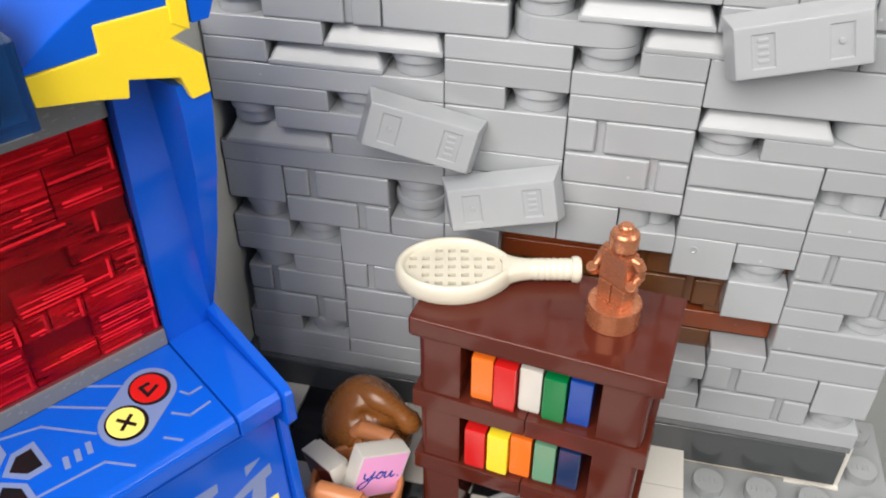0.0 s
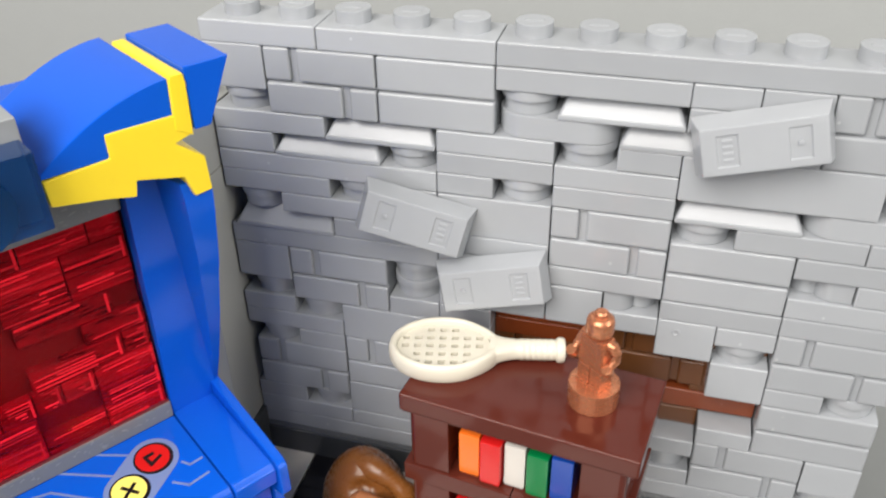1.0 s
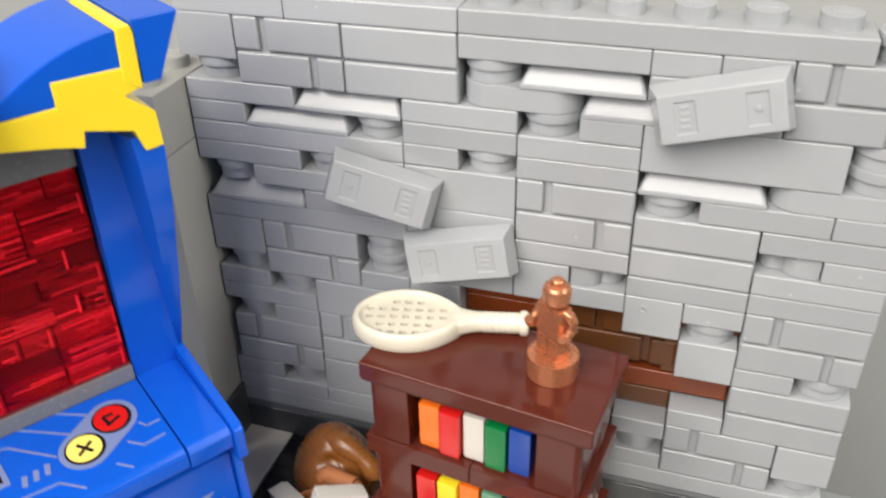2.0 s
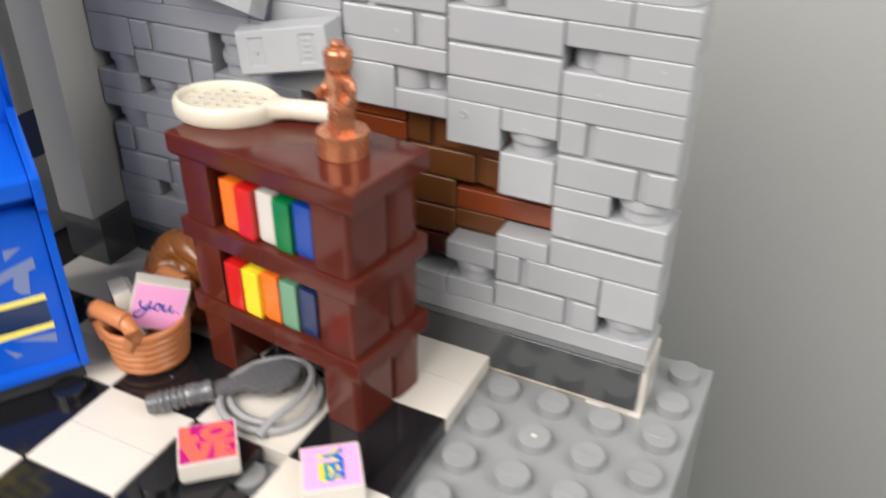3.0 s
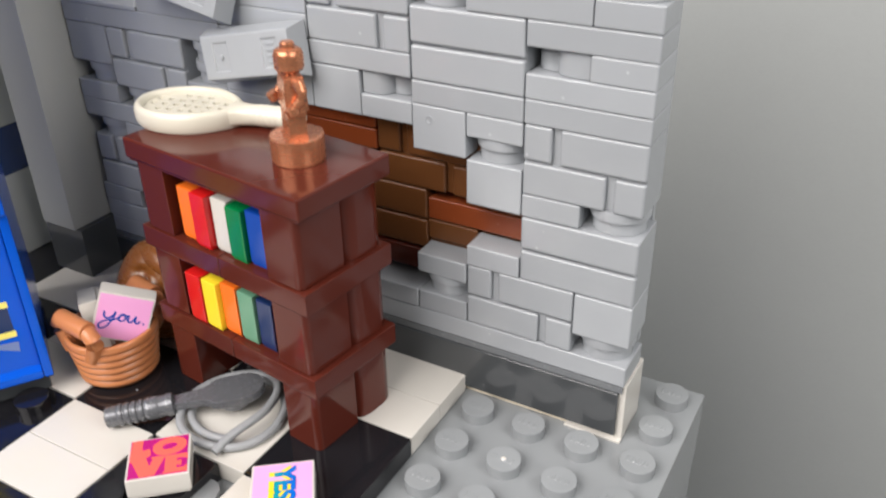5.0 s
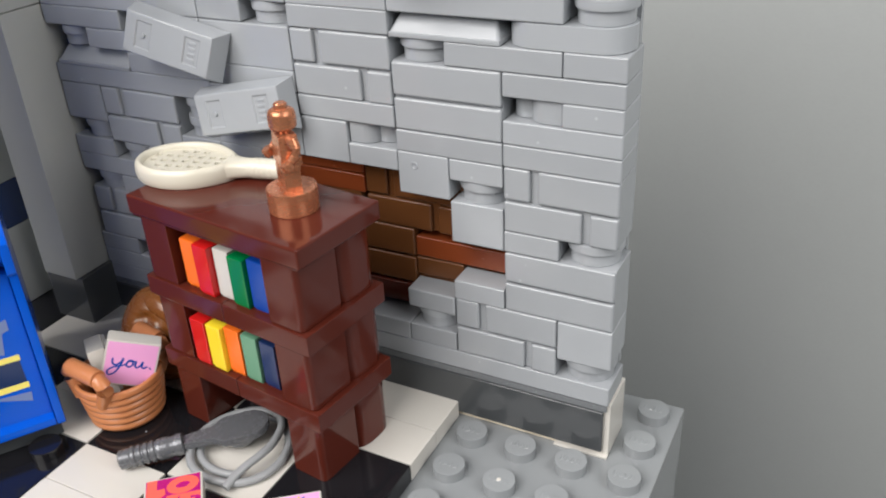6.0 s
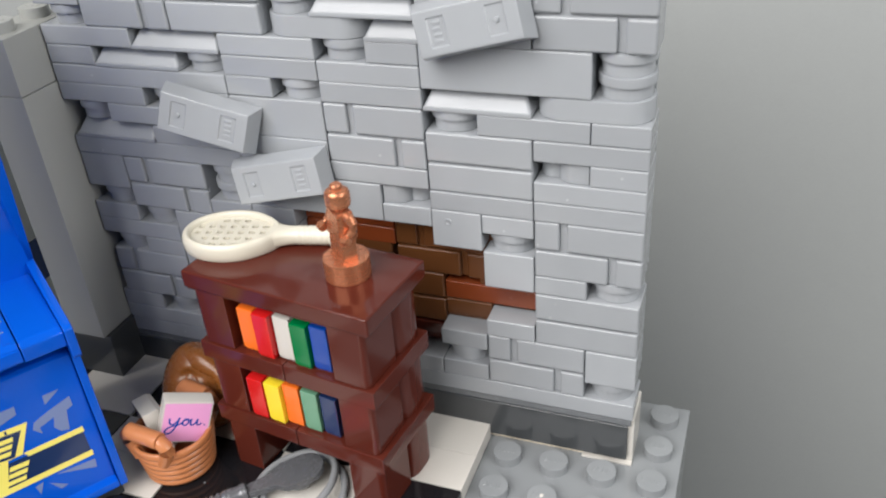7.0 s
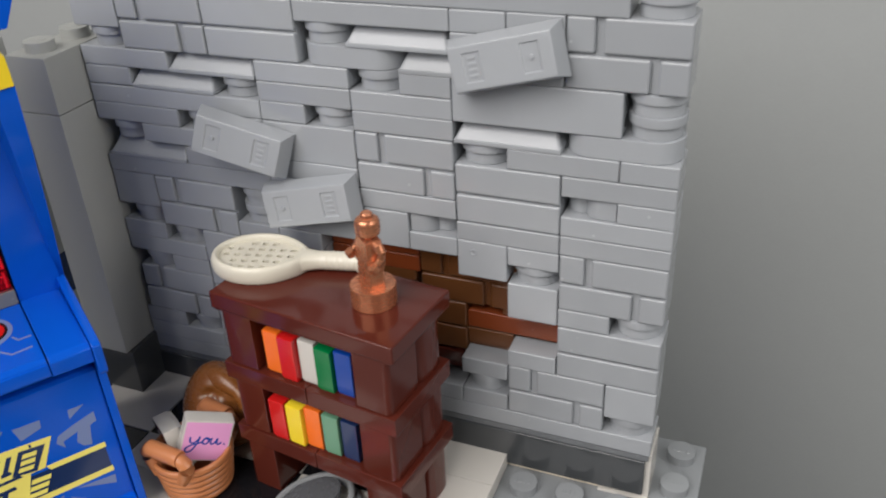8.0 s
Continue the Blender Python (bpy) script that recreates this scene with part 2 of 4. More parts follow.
def smooth_line(pts, steps):
    """A curve through all the points."""
    pts = [pts[0] * 2 - pts[1]] + pts + [pts[-1] * 2 - pts[-2]]
    path = []
    for a, b, c, d in zip(pts, pts[1:], pts[2:], pts[3:]):
        for k in range(steps):
            t = k / steps
            path.append(0.5 * (2 * b + (c - a) * t + (2 * a - 5 * b + 4 * c - d) * t * t + (3 * b - a - 3 * c + d) * t ** 3))
    return path + [pts[-2]]


def bm_lathe(bm, prof, x=0.0, y=0.0, seg=48, m=None):
    """Radius and height pairs turned round the upright axis, closed at both ends."""
    b2 = bmesh.new()
    rings = [[b2.verts.new((x + r * math.cos(a), y + r * math.sin(a), z)) for a in (2 * math.pi * k / seg for k in range(seg))] for r, z in prof]
    for a, b in zip(rings, rings[1:]):
        for k in range(seg):
            b2.faces.new((a[k], a[(k + 1) % seg], b[(k + 1) % seg], b[k]))
    b2.faces.new(rings[0][::-1])
    b2.faces.new(rings[-1])
    bmesh.ops.recalc_face_normals(b2, faces=b2.faces)
    merge(bm, b2, m)


def weigh_normals(me, limit):
    """Corner normals weighted by face area, so that broad faces stay flat and only the rounded edges turn."""
    fn = [p.normal.copy() for p in me.polygons]
    fa = [p.area for p in me.polygons]
    ring = [[] for _ in me.vertices]
    for p in me.polygons:
        for v in p.vertices:
            ring[v].append(p.index)
    out = [None] * len(me.loops)
    for p in me.polygons:
        n0 = fn[p.index]
        for li, v in zip(p.loop_indices, p.vertices):
            acc = Vector((0, 0, 0))
            for g in ring[v]:
                if fn[g].dot(n0) > limit:
                    acc += fn[g] * fa[g]
            out[li] = acc.normalized() if acc.length > 0 else n0
    me.normals_split_custom_set(out)


def finish(name, bm, mat, angle=38):
    me = bpy.data.meshes.new(name)
    bmesh.ops.scale(bm, vec=(S, S, S), verts=bm.verts)
    bm.to_mesh(me)
    bm.free()
    for p in me.polygons:
        p.use_smooth = True
    weigh_normals(me, math.cos(radians(angle)))
    me.materials.append(mat)
    return me


def part(name, bm, mat, parent, label="", angle=38):
    ob = new(name, finish(name, bm, mat, angle))
    ob.parent = parent
    if label:
        ob["label"] = label
    return ob


def thing(name, x=0, y=0, z=0, rz=0, **tags):
    ob = new(name)
    ob.empty_display_size = 0.004
    ob.matrix_basis = pose(x * S, y * S, z * S, 0, 0, rz)
    return tagged(ob, **tags)


def single(name, bm, mat, x=0, y=0, z=0, rz=0, angle=38, **tags):
    ob = new(name, finish(name, bm, mat, angle))
    ob.matrix_basis = pose(x * S, y * S, z * S, 0, 0, rz)
    return tagged(ob, **tags)


def lettering(text, size, mat, parent, m, name="lettering", label="", shear=0.0, width=1.0, depth=0.004, squash=1.0):
    cu = bpy.data.curves.new("text", "FONT")
    cu.body, cu.size, cu.align_x, cu.align_y, cu.extrude, cu.shear = text, size, "CENTER", "CENTER", depth, shear
    cu.offset = 0.006 * width
    tmp = new("tmp_text", cu)
    dep = bpy.context.evaluated_depsgraph_get()
    me = bpy.data.meshes.new_from_object(tmp.evaluated_get(dep))
    bpy.data.objects.remove(tmp)
    b2 = bmesh.new()
    b2.from_mesh(me)
    bmesh.ops.scale(b2, vec=(squash, 1, 1), verts=b2.verts)
    bmesh.ops.transform(b2, matrix=m, verts=b2.verts)
    return part(name, b2, mat, parent, label)


STUD = bmesh.new()
bm_cyl(STUD, 0, 0, -0.02, 0.2125, 0.3, seg=36, bevel=0.022)
for k in range(4):
    # worn raised marks, each of another width
    bm_box(STUD, -0.19 + 0.1 * k, -0.135 + 0.1 * k + 0.012 * (k % 2), -0.055, 0.055 - 0.03 * (k == 1), 0.2, 0.2185, bevel=0.006, seg=1)
    bm_box(STUD, -0.19 + 0.1 * k, -0.165 + 0.1 * k, -0.075, 0.075, 0.2, 0.2175, bevel=0.005, seg=1)
STUD_MESH = finish("stud", STUD, GREY_BASE)


def stud_on(bm, x, y, z):
    bm_cyl(bm, x, y, z - 0.02, z + 0.2125, 0.3, seg=36, bevel=0.022)
    bm_box(bm, x - 0.15, x + 0.15, y - 0.06, y + 0.06, z + 0.2, z + 0.222, bevel=0.006, seg=1)


# ---------------------------------------------------------------- backdrop, base and floor
bm = bmesh.new()
prof = [(-140.0, -32.0)] + [(5 + 9 * math.sin(a), -32.0 + 9 * (1 - math.cos(a))) for a in (radians(v) for v in range(0, 91, 6))] + [(14.0, 130.0)]
low = [bm.verts.new((-160, y, z)) for y, z in prof]
high = [bm.verts.new((180, y, z)) for y, z in prof]
for i in range(len(prof) - 1):
    bm.faces.new((low[i], high[i], high[i + 1], low[i + 1]))
tagged(new("backdrop", finish("backdrop", bm, BACKDROP, 60)), "plain matt grey paper sweep behind the toy model", "backdrop", kind="structure")

ground = thing("ground", label="light grey studded building base with exposed round studs", category="baseplate", kind="structure")
bm = bmesh.new()
bm_box(bm, -6, 13, -12, 2, -1.6, 0.0, bevel=0.03)
part("base_slab", bm, GREY_BASE, ground)
# the storey below, of which only the plain flank shows
bm = bmesh.new()
bm_box(bm, -6, 12.985, -12, 1.985, -9.6, -1.606, bevel=0.03)
part("lower_storey", bm, GREY_BASE, ground)
bm = bmesh.new()
bm_box(bm, -5, 8, -11, 0, -31.99, -9.61, bevel=0.1)
tagged(new("display_stand", finish("display_stand", bm, BACKDROP)), "plain grey stand that carries the toy building", "stand", kind="structure")
for gx in range(9, 13):
    for gy in range(-12, 2):
        if gx < 12 and gy >= 0:
            continue
        ob = new("stud", STUD_MESH)
        ob.parent = ground
        ob.matrix_basis = pose((gx + 0.5) * S, (gy + 0.5) * S, 0)
for gx, gy in ((6, -5), (6, -6)):
    ob = new("stud", STUD_MESH)
    ob.parent = ground
    ob.matrix_basis = pose((gx + 0.5) * S, (gy + 0.5) * S, 0)

# a moulding nub on one stud, coloured white to paint its bright glint
bm = bmesh.new()
bm_cyl(bm, 10.5, -1.5, 0.21, 0.228, 0.055, r2=0.03, seg=16, bevel=0.006)
part("moulding_nub", bm, WHITE, ground)

# ---------------------------------------------------------------- the back wall
wall = thing("wall_back", label="light grey toy brick wall with uneven stones, niches and a brown patch", category="wall", kind="structure")
LEFT = -0.12
loose = random.Random(5)


def brick_box(x0, x1, p0, p1, mat=GREY, name="brick", front=0.0, back=0.88):
    bm = bmesh.new()
    g = 0.006
    bm_box(bm, (LEFT if x0 == 0 else x0) + g, (12.0 if x1 == 12 else x1) - g, front, back, p0 * P + 0.004, p1 * P - 0.004, bevel=0.032, seg=3)
    # no stone sits quite square
    mid = Vector(((x0 + x1) / 2, 0.4, (p0 + p1) * P / 2))
    bmesh.ops.rotate(bm, cent=mid, matrix=Matrix.Rotation(radians(loose.uniform(-0.8, 0.8)), 3, "X") @ Matrix.Rotation(radians(loose.uniform(-0.5, 0.5) / (x1 - x0)), 3, "Z"), verts=bm.verts)
    return part(name, bm, mat, wall)


def courses(x0, x1, p0, p1, rows, mat=GREY, front=0.0, name="masonry_brick"):
    """A profile brick: raised stones of two courses on a set-back body."""
    bm = bmesh.new()
    z0, z1 = p0 * P, p1 * P
    mid = (z0 + z1) / 2
    bm_box(bm, x0 + 0.01, min(x1, 12.0) - 0.01, front + 0.085, front + 0.88, z0 + 0.004, z1 - 0.004, bevel=0.01, seg=1)
    for (lo, hi), spans in zip(((mid + 0.012, z1 - 0.006), (z0 + 0.006, mid - 0.03)), rows):
        for a, b in spans:
            bm_box(bm, x0 + a + 0.012, min(x0 + b, 12.0) - 0.012, front, front + 0.3, lo, hi, bevel=0.05, seg=3)
    bmesh.ops.rotate(bm, cent=((x0 + x1) / 2, front + 0.4, mid), matrix=Matrix.Rotation(radians(loose.uniform(-0.8, 0.8)), 3, "X"), verts=bm.verts)
    return part(name, bm, mat, wall)


def masonry(x0, p0, mat=GREY, front=0.0, flip=False):
    up, low = [(0, 0.49), (0.60, 2)], [(0, 1.39), (1.50, 2)]
    return courses(x0, x0 + 2, p0, p0 + 3, (low, up) if flip else (up, low), mat, front)


def double(x0, p0, mat=GREY, front=0.0):
    return courses(x0, x0 + 2, p0, p0 + 3, ([(0, 2)], [(0, 2)]), mat, front)


ROUND = bmesh.new()
bm_cyl(ROUND, 0, 0, 0.0, 0.24, 0.43, seg=40, bevel=0.012)
bm_cyl(ROUND, 0, 0, 0.22, P, 0.485, seg=40, bevel=0.03)
ROUND_MESH = finish("round_plate", ROUND, GREY)


def round_plate(x0, p0, y=0.5, dx=0.0):
    ob = new("round_plate", ROUND_MESH)
    ob.parent = wall
    ob.matrix_basis = pose((x0 + 0.5 + dx) * S, y * S, p0 * P * S, 0, 0, 40 * x0)
    return ob


def ingot_mesh(marks=False):
    """A bar with sloping sides, a lip round its foot and, on marked ones, two sunk panels in its face."""
    bm = bmesh.new()
    b2 = bmesh.new()
    bmesh.ops.create_cube(b2, size=1.0)
    for v in b2.verts:
        up = v.co.z > 0
        v.co = Vector((v.co.x * (1.66 if up else 1.97), v.co.y * (0.44 if up else 0.975), 0.40 if up else 0.06))
    bmesh.ops.bevel(b2, geom=b2.edges[:], offset=0.055, segments=3, profile=0.6, affect="EDGES")
    merge(bm, b2)
    bm_box(bm, -0.985, 0.985, -0.49, 0.49, 0.0, 0.085, bevel=0.025)
    return bm


INGOT_MESH = finish("bar_stone", ingot_mesh(), GREY_SATIN)


def bar_stone(x0, p0, front=-0.03):
    ob = new("bar_stone", INGOT_MESH)
    ob.parent = wall
    ob.matrix_basis = pose((x0 + 1.0) * S, (front + 0.5) * S, (p0 * P + 0.002) * S)
    return ob


def round_ended(x0, x1, p0):
    bm = bmesh.new()
    pts = []
    for cx, a0 in ((x1 - 0.5, -90), (x0 + 0.5, 90)):
        pts += [(cx + 0.49 * math.cos(radians(a0 + a)), 0.5 + 0.49 * math.sin(radians(a0 + a))) for a in range(0, 181, 12)]
    bm_prism(bm, pts, p0 * P + 0.004, (p0 + 1) * P - 0.004, "xy", bevel=0.02)
    return part("round_ended_plate", bm, GREY, wall)


# plain plates and bricks: first and last stud, lower and upper plate
PLAIN = [
    (0, 2, 25, 26), (2, 5, 25, 26), (5, 11, 25, 26), (0, 1, 23, 25), (5, 8, 24, 25), (8, 9, 24, 25), (9, 10, 22, 25), (8, 9, 23, 24),
    (7, 8, 21, 22), (8, 11, 20, 22), (4, 6, 21, 22), (4, 6, 20, 21), (6, 8, 20, 21), (6, 8, 19, 20), (6, 8, 15, 16),
    (6, 7, 13, 15), (7, 8, 13, 14), (9, 11, 18, 19), (11, 12, 18, 19), (10, 12, 17, 18), (8, 10, 14, 15), (11, 12, 16, 17),
    (10, 12, 15, 16), (10, 12, 14, 15), (10, 11, 10, 11), (8, 9, 12, 14), (9, 10, 13, 14), (9, 10, 10, 12), (9, 10, 7, 8),
    (8, 9, 6, 7), (11, 12, 5, 7), (8, 9, 4, 5), (6, 8, 4, 5), (0, 12, 3, 4), (0, 2, 21, 22), (0, 1, 20, 21), (0, 4, 19, 20),
    (0, 2, 18, 19), (3, 4, 18, 19), (1, 4, 17, 18), (2, 4, 16, 17), (0, 4, 15, 16), (0, 1, 13, 15), (3, 4, 12, 13), (0, 1, 11, 12),
    (2, 4, 10, 12), (0, 2, 10, 11), (4, 5, 19, 20), (4, 6, 17, 19), (4, 6, 16, 17), (4, 6, 13, 16), (4, 5, 12, 13),
    (1, 2, 9, 10), (2, 4, 5, 7), (0, 1, 5, 6), (0, 2, 4, 5), (2, 6, 4, 5), (4, 5, 5, 12),
]
for row in PLAIN:
    brick_box(*row)
for x0, p0 in ((1, 22), (6, 16), (10, 22), (10, 11), (9, 4), (1, 12), (0, 6), (2, 7)):
    masonry(x0, p0)
for x0, p0 in ((3, 22), (8, 15), (10, 7)):
    double(x0, p0)
for x0, p0 in ((11, 25), (0, 22), (5, 23), (6, 21), (11, 21), (11, 20), (8, 18), (11, 10), (9, 12), (8, 5), (11, 4), (3, 20),
               (2, 18), (0, 17), (0, 12), (3, 14), (3, 13), (1, 11), (5, 19), (0, 9), (1, 5)):
    round_plate(x0, p0)
for x0, p0 in ((6, 23), (7, 22), (8, 19), (2, 21), (1, 20), (0, 16)):
    bar_stone(x0, p0)


def half_rounded(x0, x1, p0, left):
    """A small plate with one round front corner, with a thinner round stub beside it, in a niche."""
    r = 0.3
    sx = -1 if left else 1
    flat, turned = (x1, x0) if left else (x0, x1)
    arc = [(turned - sx * r * (1 - math.sin(q)), 0.07 + r * (1 - math.cos(q))) for q in (radians(v) for v in range(0, 91, 10))]
    bm = bmesh.new()
    bm_prism(bm, [(flat, 0.07)] + arc + [(turned, 0.85), (flat, 0.85)], p0 * P + 0.006, (p0 + 1) * P - 0.02, "xy", bevel=0.02)
    part("rounded_plate", bm, GREY, wall)
    bm = bmesh.new()
    bm_cyl(bm, turned + sx * 0.08, 0.52, p0 * P + 0.005, (p0 + 1) * P - 0.01, 0.27, seg=32, bevel=0.015)
    part("round_stub", bm, GREY, wall)


half_rounded(10.4, 10.985, 16, True)
half_rounded(7.02, 7.56, 14, False)
round_ended(5, 7, 22)
round_ended(10, 12, 19)
# a small moulding dimple on one stone
bm = bmesh.new()
bm_lathe(bm, [(0.075, 0.0), (0.07, 0.012), (0.05, 0.012), (0.04, 0.002), (0.01, 0.002)], seg=24, m=pose(8.33, 0.0, 5.36, 90, 0, 0))
part("mould_mark", bm, GREY, wall)
# the core that closes the niches, and the studs along the top
bm = bmesh.new()
bm_box(bm, LEFT, 11.92, 0.86, 0.98, 4 * P, 25 * P, bevel=0.01)
part("core", bm, GREY, wall)
for gx in range(12):
    bm = bmesh.new()
    stud_on(bm, gx + 0.5, 0.5, 26 * P)
    part("stud", bm, GREY, wall)

# brown stones set back in the hole of the plaster
for x0, p0 in ((7, 9.6), (4.9, 8.9)):
    masonry(x0, p0, TAN_BROWN, 0.42)
double(6, 6.6, TAN_BROWN, 0.42)
brick_box(8.75, 10, 9.3, 12.4, TAN_BROWN, "brown_brick", 0.44)
brick_box(8, 10, 8.2, 9.25, RUST, "rust_plate", 0.43)
brick_box(8, 9, 7.2, 8.15, TAN_BROWN, "brown_brick", 0.43)
brick_box(5, 7, 12.05, 13, RUST, "rust_plate", 0.40)
brick_box(5, 7, 11.05, 12, RUST, "rust_plate", 0.41)
brick_box(7, 9.9, 12.65, 13, TAN_BROWN, "brown_brick", 0.46)
brick_box(6, 8, 5.4, 6.5, BROWN, "brown_brick", 0.40)
brick_box(5, 6, 5, 9.5, TAN_BROWN, "brown_brick", 0.46)
brick_box(9, 10, 5, 8, TAN_BROWN, "brown_brick", 0.50)
brick_box(8, 9, 5, 7.1, TAN_BROWN, "brown_brick", 0.50)

# dark skirting of glossy tiles on white and sand bricks
skirt = thing("baseboard", label="glossy dark grey skirting tiles on white bricks below the wall", category="baseboard", kind="structure")
for x0, x1 in ((-0.12, 4), (4, 11.92)):
    bm = bmesh.new()
    bm_box(bm, x0 + 0.004, x1 - 0.004, -0.03, 0.055, 0.13, 1.06, bevel=0.035, seg=3)
    part("skirting_tile", bm, DARK_GREY, skirt)
bm = bmesh.new()
bm_box(bm, -0.12, 11.97, 0.008, 0.055, 1.063, 1.197, bevel=0.01)
part("skirting_strip", bm, MID_GREY, skirt)
for x0, x1, mat in ((-0.12, 8.9, IVORY), (8.9, 11, IVORY), (11, 12.03, WHITE)):
    bm = bmesh.new()
    bm_box(bm, x0, x1, 0.06, 0.98, 0.005, 1.196, bevel=0.02)
    if x0 == 11:
        bm_box(bm, 10.99, 12.03, -0.04, 0.4, 0.005, 0.05, bevel=0.01)
    part("filler_brick", bm, mat, skirt)

# corner pillar and what stands beyond it
pillar = thing("pillar", label="tall light grey corner pillar of stacked bricks with studs on top", category="pillar", kind="structure")
for z0, z1 in ((1.6, 7.6), (7.6, 8.8)):
    bm = bmesh.new()
    bm_box(bm, -1.16, -0.15, -0.97, 1.0, z0 + 0.006, z1 - 0.006, bevel=0.03)
    part("pillar_brick", bm, PILLAR, pillar)
for yy in (-0.5, 0.5):
    bm = bmesh.new()
    stud_on(bm, -0.65, yy, 8.8)
    part("stud", bm, PILLAR, pillar)
bm = bmesh.new()
bm_box(bm, -1.2, -0.05, -0.9, 0.9, 0.4, 1.6, bevel=0.02)
part("pillar_foot", bm, DARK_GREY, pillar)

post = thing("window_post", label="pale grey post with a dark blue brick in it behind the arcade machine", category="post", kind="structure")
for z0, z1, mat in ((0.4, 2.4, PILLAR), (2.4, 3.5, NAVY), (3.5, 8.8, PILLAR)):
    bm = bmesh.new()
    bm_box(bm, -3.1, -2.3, -0.9, 0.1, z0, z1 - 0.006, bevel=0.03)
    part("post_brick", bm, mat, post)

# ---------------------------------------------------------------- tiled floor
floor = thing("floor", label="black and white chequered floor of glossy square tiles", category="floor", kind="structure")
for i in range(-2, 4):
    for j in range(0, 6):
        if (i, j) == (2, 2):
            continue
        x0, y1 = 1 + 2 * i, -2 * j
        g = 0.012
        split = (i, j) in ((3, 0), (1, 2), (0, 1))
        for a, b in (((0, 1), (1, 2)) if split else ((0, 2),)):
            bm = bmesh.new()
            dz = 0.004 * (((i * 7 + j * 3 + a) % 5) - 2)
            bm_box(bm, x0 + g, x0 + 2 - g, y1 - b + g * (1 if b == 2 else 0.4), y1 - a - g * (1 if a == 0 else 0.4), 0.02, P + dz, bevel=0.02)
            if (i, j) == (0, 2):
                bm_cyl(bm, 2.5, -4.5, P - 0.03, P + 0.2, 0.3, seg=36)
            part("floor_tile", bm, WHITE if (i + j) % 2 else BLACK, floor)
# one square is made of loose plates, with an open stud and a gap
bm = bmesh.new()
bm_box(bm, 5.01, 6.46, -5.99, -4.01, 0.02, P - 0.01, bevel=0.02)
bm_cyl(bm, 5.5, -5.5, P - 0.03, P + 0.2, 0.3, seg=36)
part("floor_plate", bm, BLACK, floor)
bm = bmesh.new()
bm_box(bm, 6.47, 6.99, -5.99, -4.99, 0.02, P - 0.05, bevel=0.02)
part("floor_plate", bm, BLACK, floor)

# ---------------------------------------------------------------- bookcase
case = thing("bookcase", 6.12, -1.83, P, -7.8, label="glossy reddish brown bookcase of plastic bricks with two full shelves", category="bookcase")
HEIGHTS = [(0.0, 1.2), (1.6, 2.8), (3.2, 4.4)]
for z0, z1 in HEIGHTS:
    for sx in (-1, 1):
        bm = bmesh.new()
        lo, hi = (-1.86, -1.13) if sx < 0 else (1.13, 1.86)
        out = hi if sx > 0 else lo
        inn = lo if sx > 0 else hi
        corner = [(out - sx * 0.12 * (1 - math.sin(q)), -0.95 + 0.12 * (1 - math.cos(q))) for q in (radians(v) for v in range(0, 91, 15))]
        bm_prism(bm, [(inn, -0.95)] + corner + [(out, 0.0), (inn, 0.0)], z0 + 0.005, z1 - 0.005, "xy", bevel=0.022)
        part("front_post", bm, BROWN, case)
        bm = bmesh.new()
        bm_prism(bm, [(sx * 1.42 + 0.46 * math.copysign(abs(math.cos(a)) ** 0.6, math.cos(a)), 0.5 + 0.47 * math.copysign(abs(math.sin(a)) ** 0.6, math.sin(a))) for a in (radians(v) for v in range(0, 360, 9))], z0 + 0.005, z1 - 0.005, "xy", bevel=0.0)
        part("back_post", bm, BROWN, case)
for z0 in (1.2, 2.8):
    for x0 in (-1.97, 0.0):
        bm = bmesh.new()
        bm_box(bm, x0 + 0.005, x0 + 1.965, -0.99, 0.99, z0 + 0.005, z0 + 0.395, bevel=0.025)
        part("shelf", bm, BROWN, case)
bm = bmesh.new()
bm_box(bm, -2.0, 2.03, -1.0, 1.0, 4.44, 4.8, bevel=0.042, seg=3)
bm_box(bm, -1.96, 1.96, -0.96, 0.96, 4.4, 4.45, bevel=0.0)
part("top_board", bm, BROWN, case, "glossy reddish brown top with faint reflections")
bm = bmesh.new()
bm_box(bm, -1.0, 1.0, 0.3, 0.42, 1.6, 4.4, bevel=0.01)
part("back_panel", bm, BROWN, case)

BOOKS = [
    [(ORANGE, "bright orange"), (RED, "red"), (WHITE, "white"), (GREEN, "dark green"), (ROYAL, "royal blue")],
    [(RED, "red"), (YELLOW, "yellow"), (ORANGE, "bright orange"), (SAND_GREEN, "pale sand green"), (NAVY, "navy blue")],
]
# left edge and front of each book, which stand unevenly
PLACES = [
    [(-0.985, -0.85), (-0.585, -0.92), (-0.185, -0.82), (0.22, -0.88), (0.62, -0.82)],
    [(-1.035, -0.965), (-0.635, -0.95), (-0.25, -0.87), (0.165, -0.865), (0.58, -0.83)],
]
for row, (zb, books) in enumerate(zip((3.2, 1.6), BOOKS)):
    for k, (mat, word) in enumerate(books):
        bm = bmesh.new()
        x, y = PLACES[row][k]
        bm_box(bm, 0.0, 0.37, 0.0, 0.85, 0.04, 0.945 + 0.012 * ((k * 2 + row) % 3), bevel=0.032)
        bm_box(bm, 0.02, 0.35, 0.03, 0.85, 0.002, 0.05, bevel=0.0)
        m = case.matrix_basis @ pose(x * S, y * S, (zb + 0.002) * S, 0, 0, (1.2, -1.0, 0.5, -0.6, 0.9)[(k + 2 * row) % 5])
        ob = new("book", finish("book", bm, mat))
        ob.matrix_basis = m
        tagged(ob, f"upright {word} toy book on a shelf of the bookcase", "book", "books in the bookcase")

TOP = P + 4.8

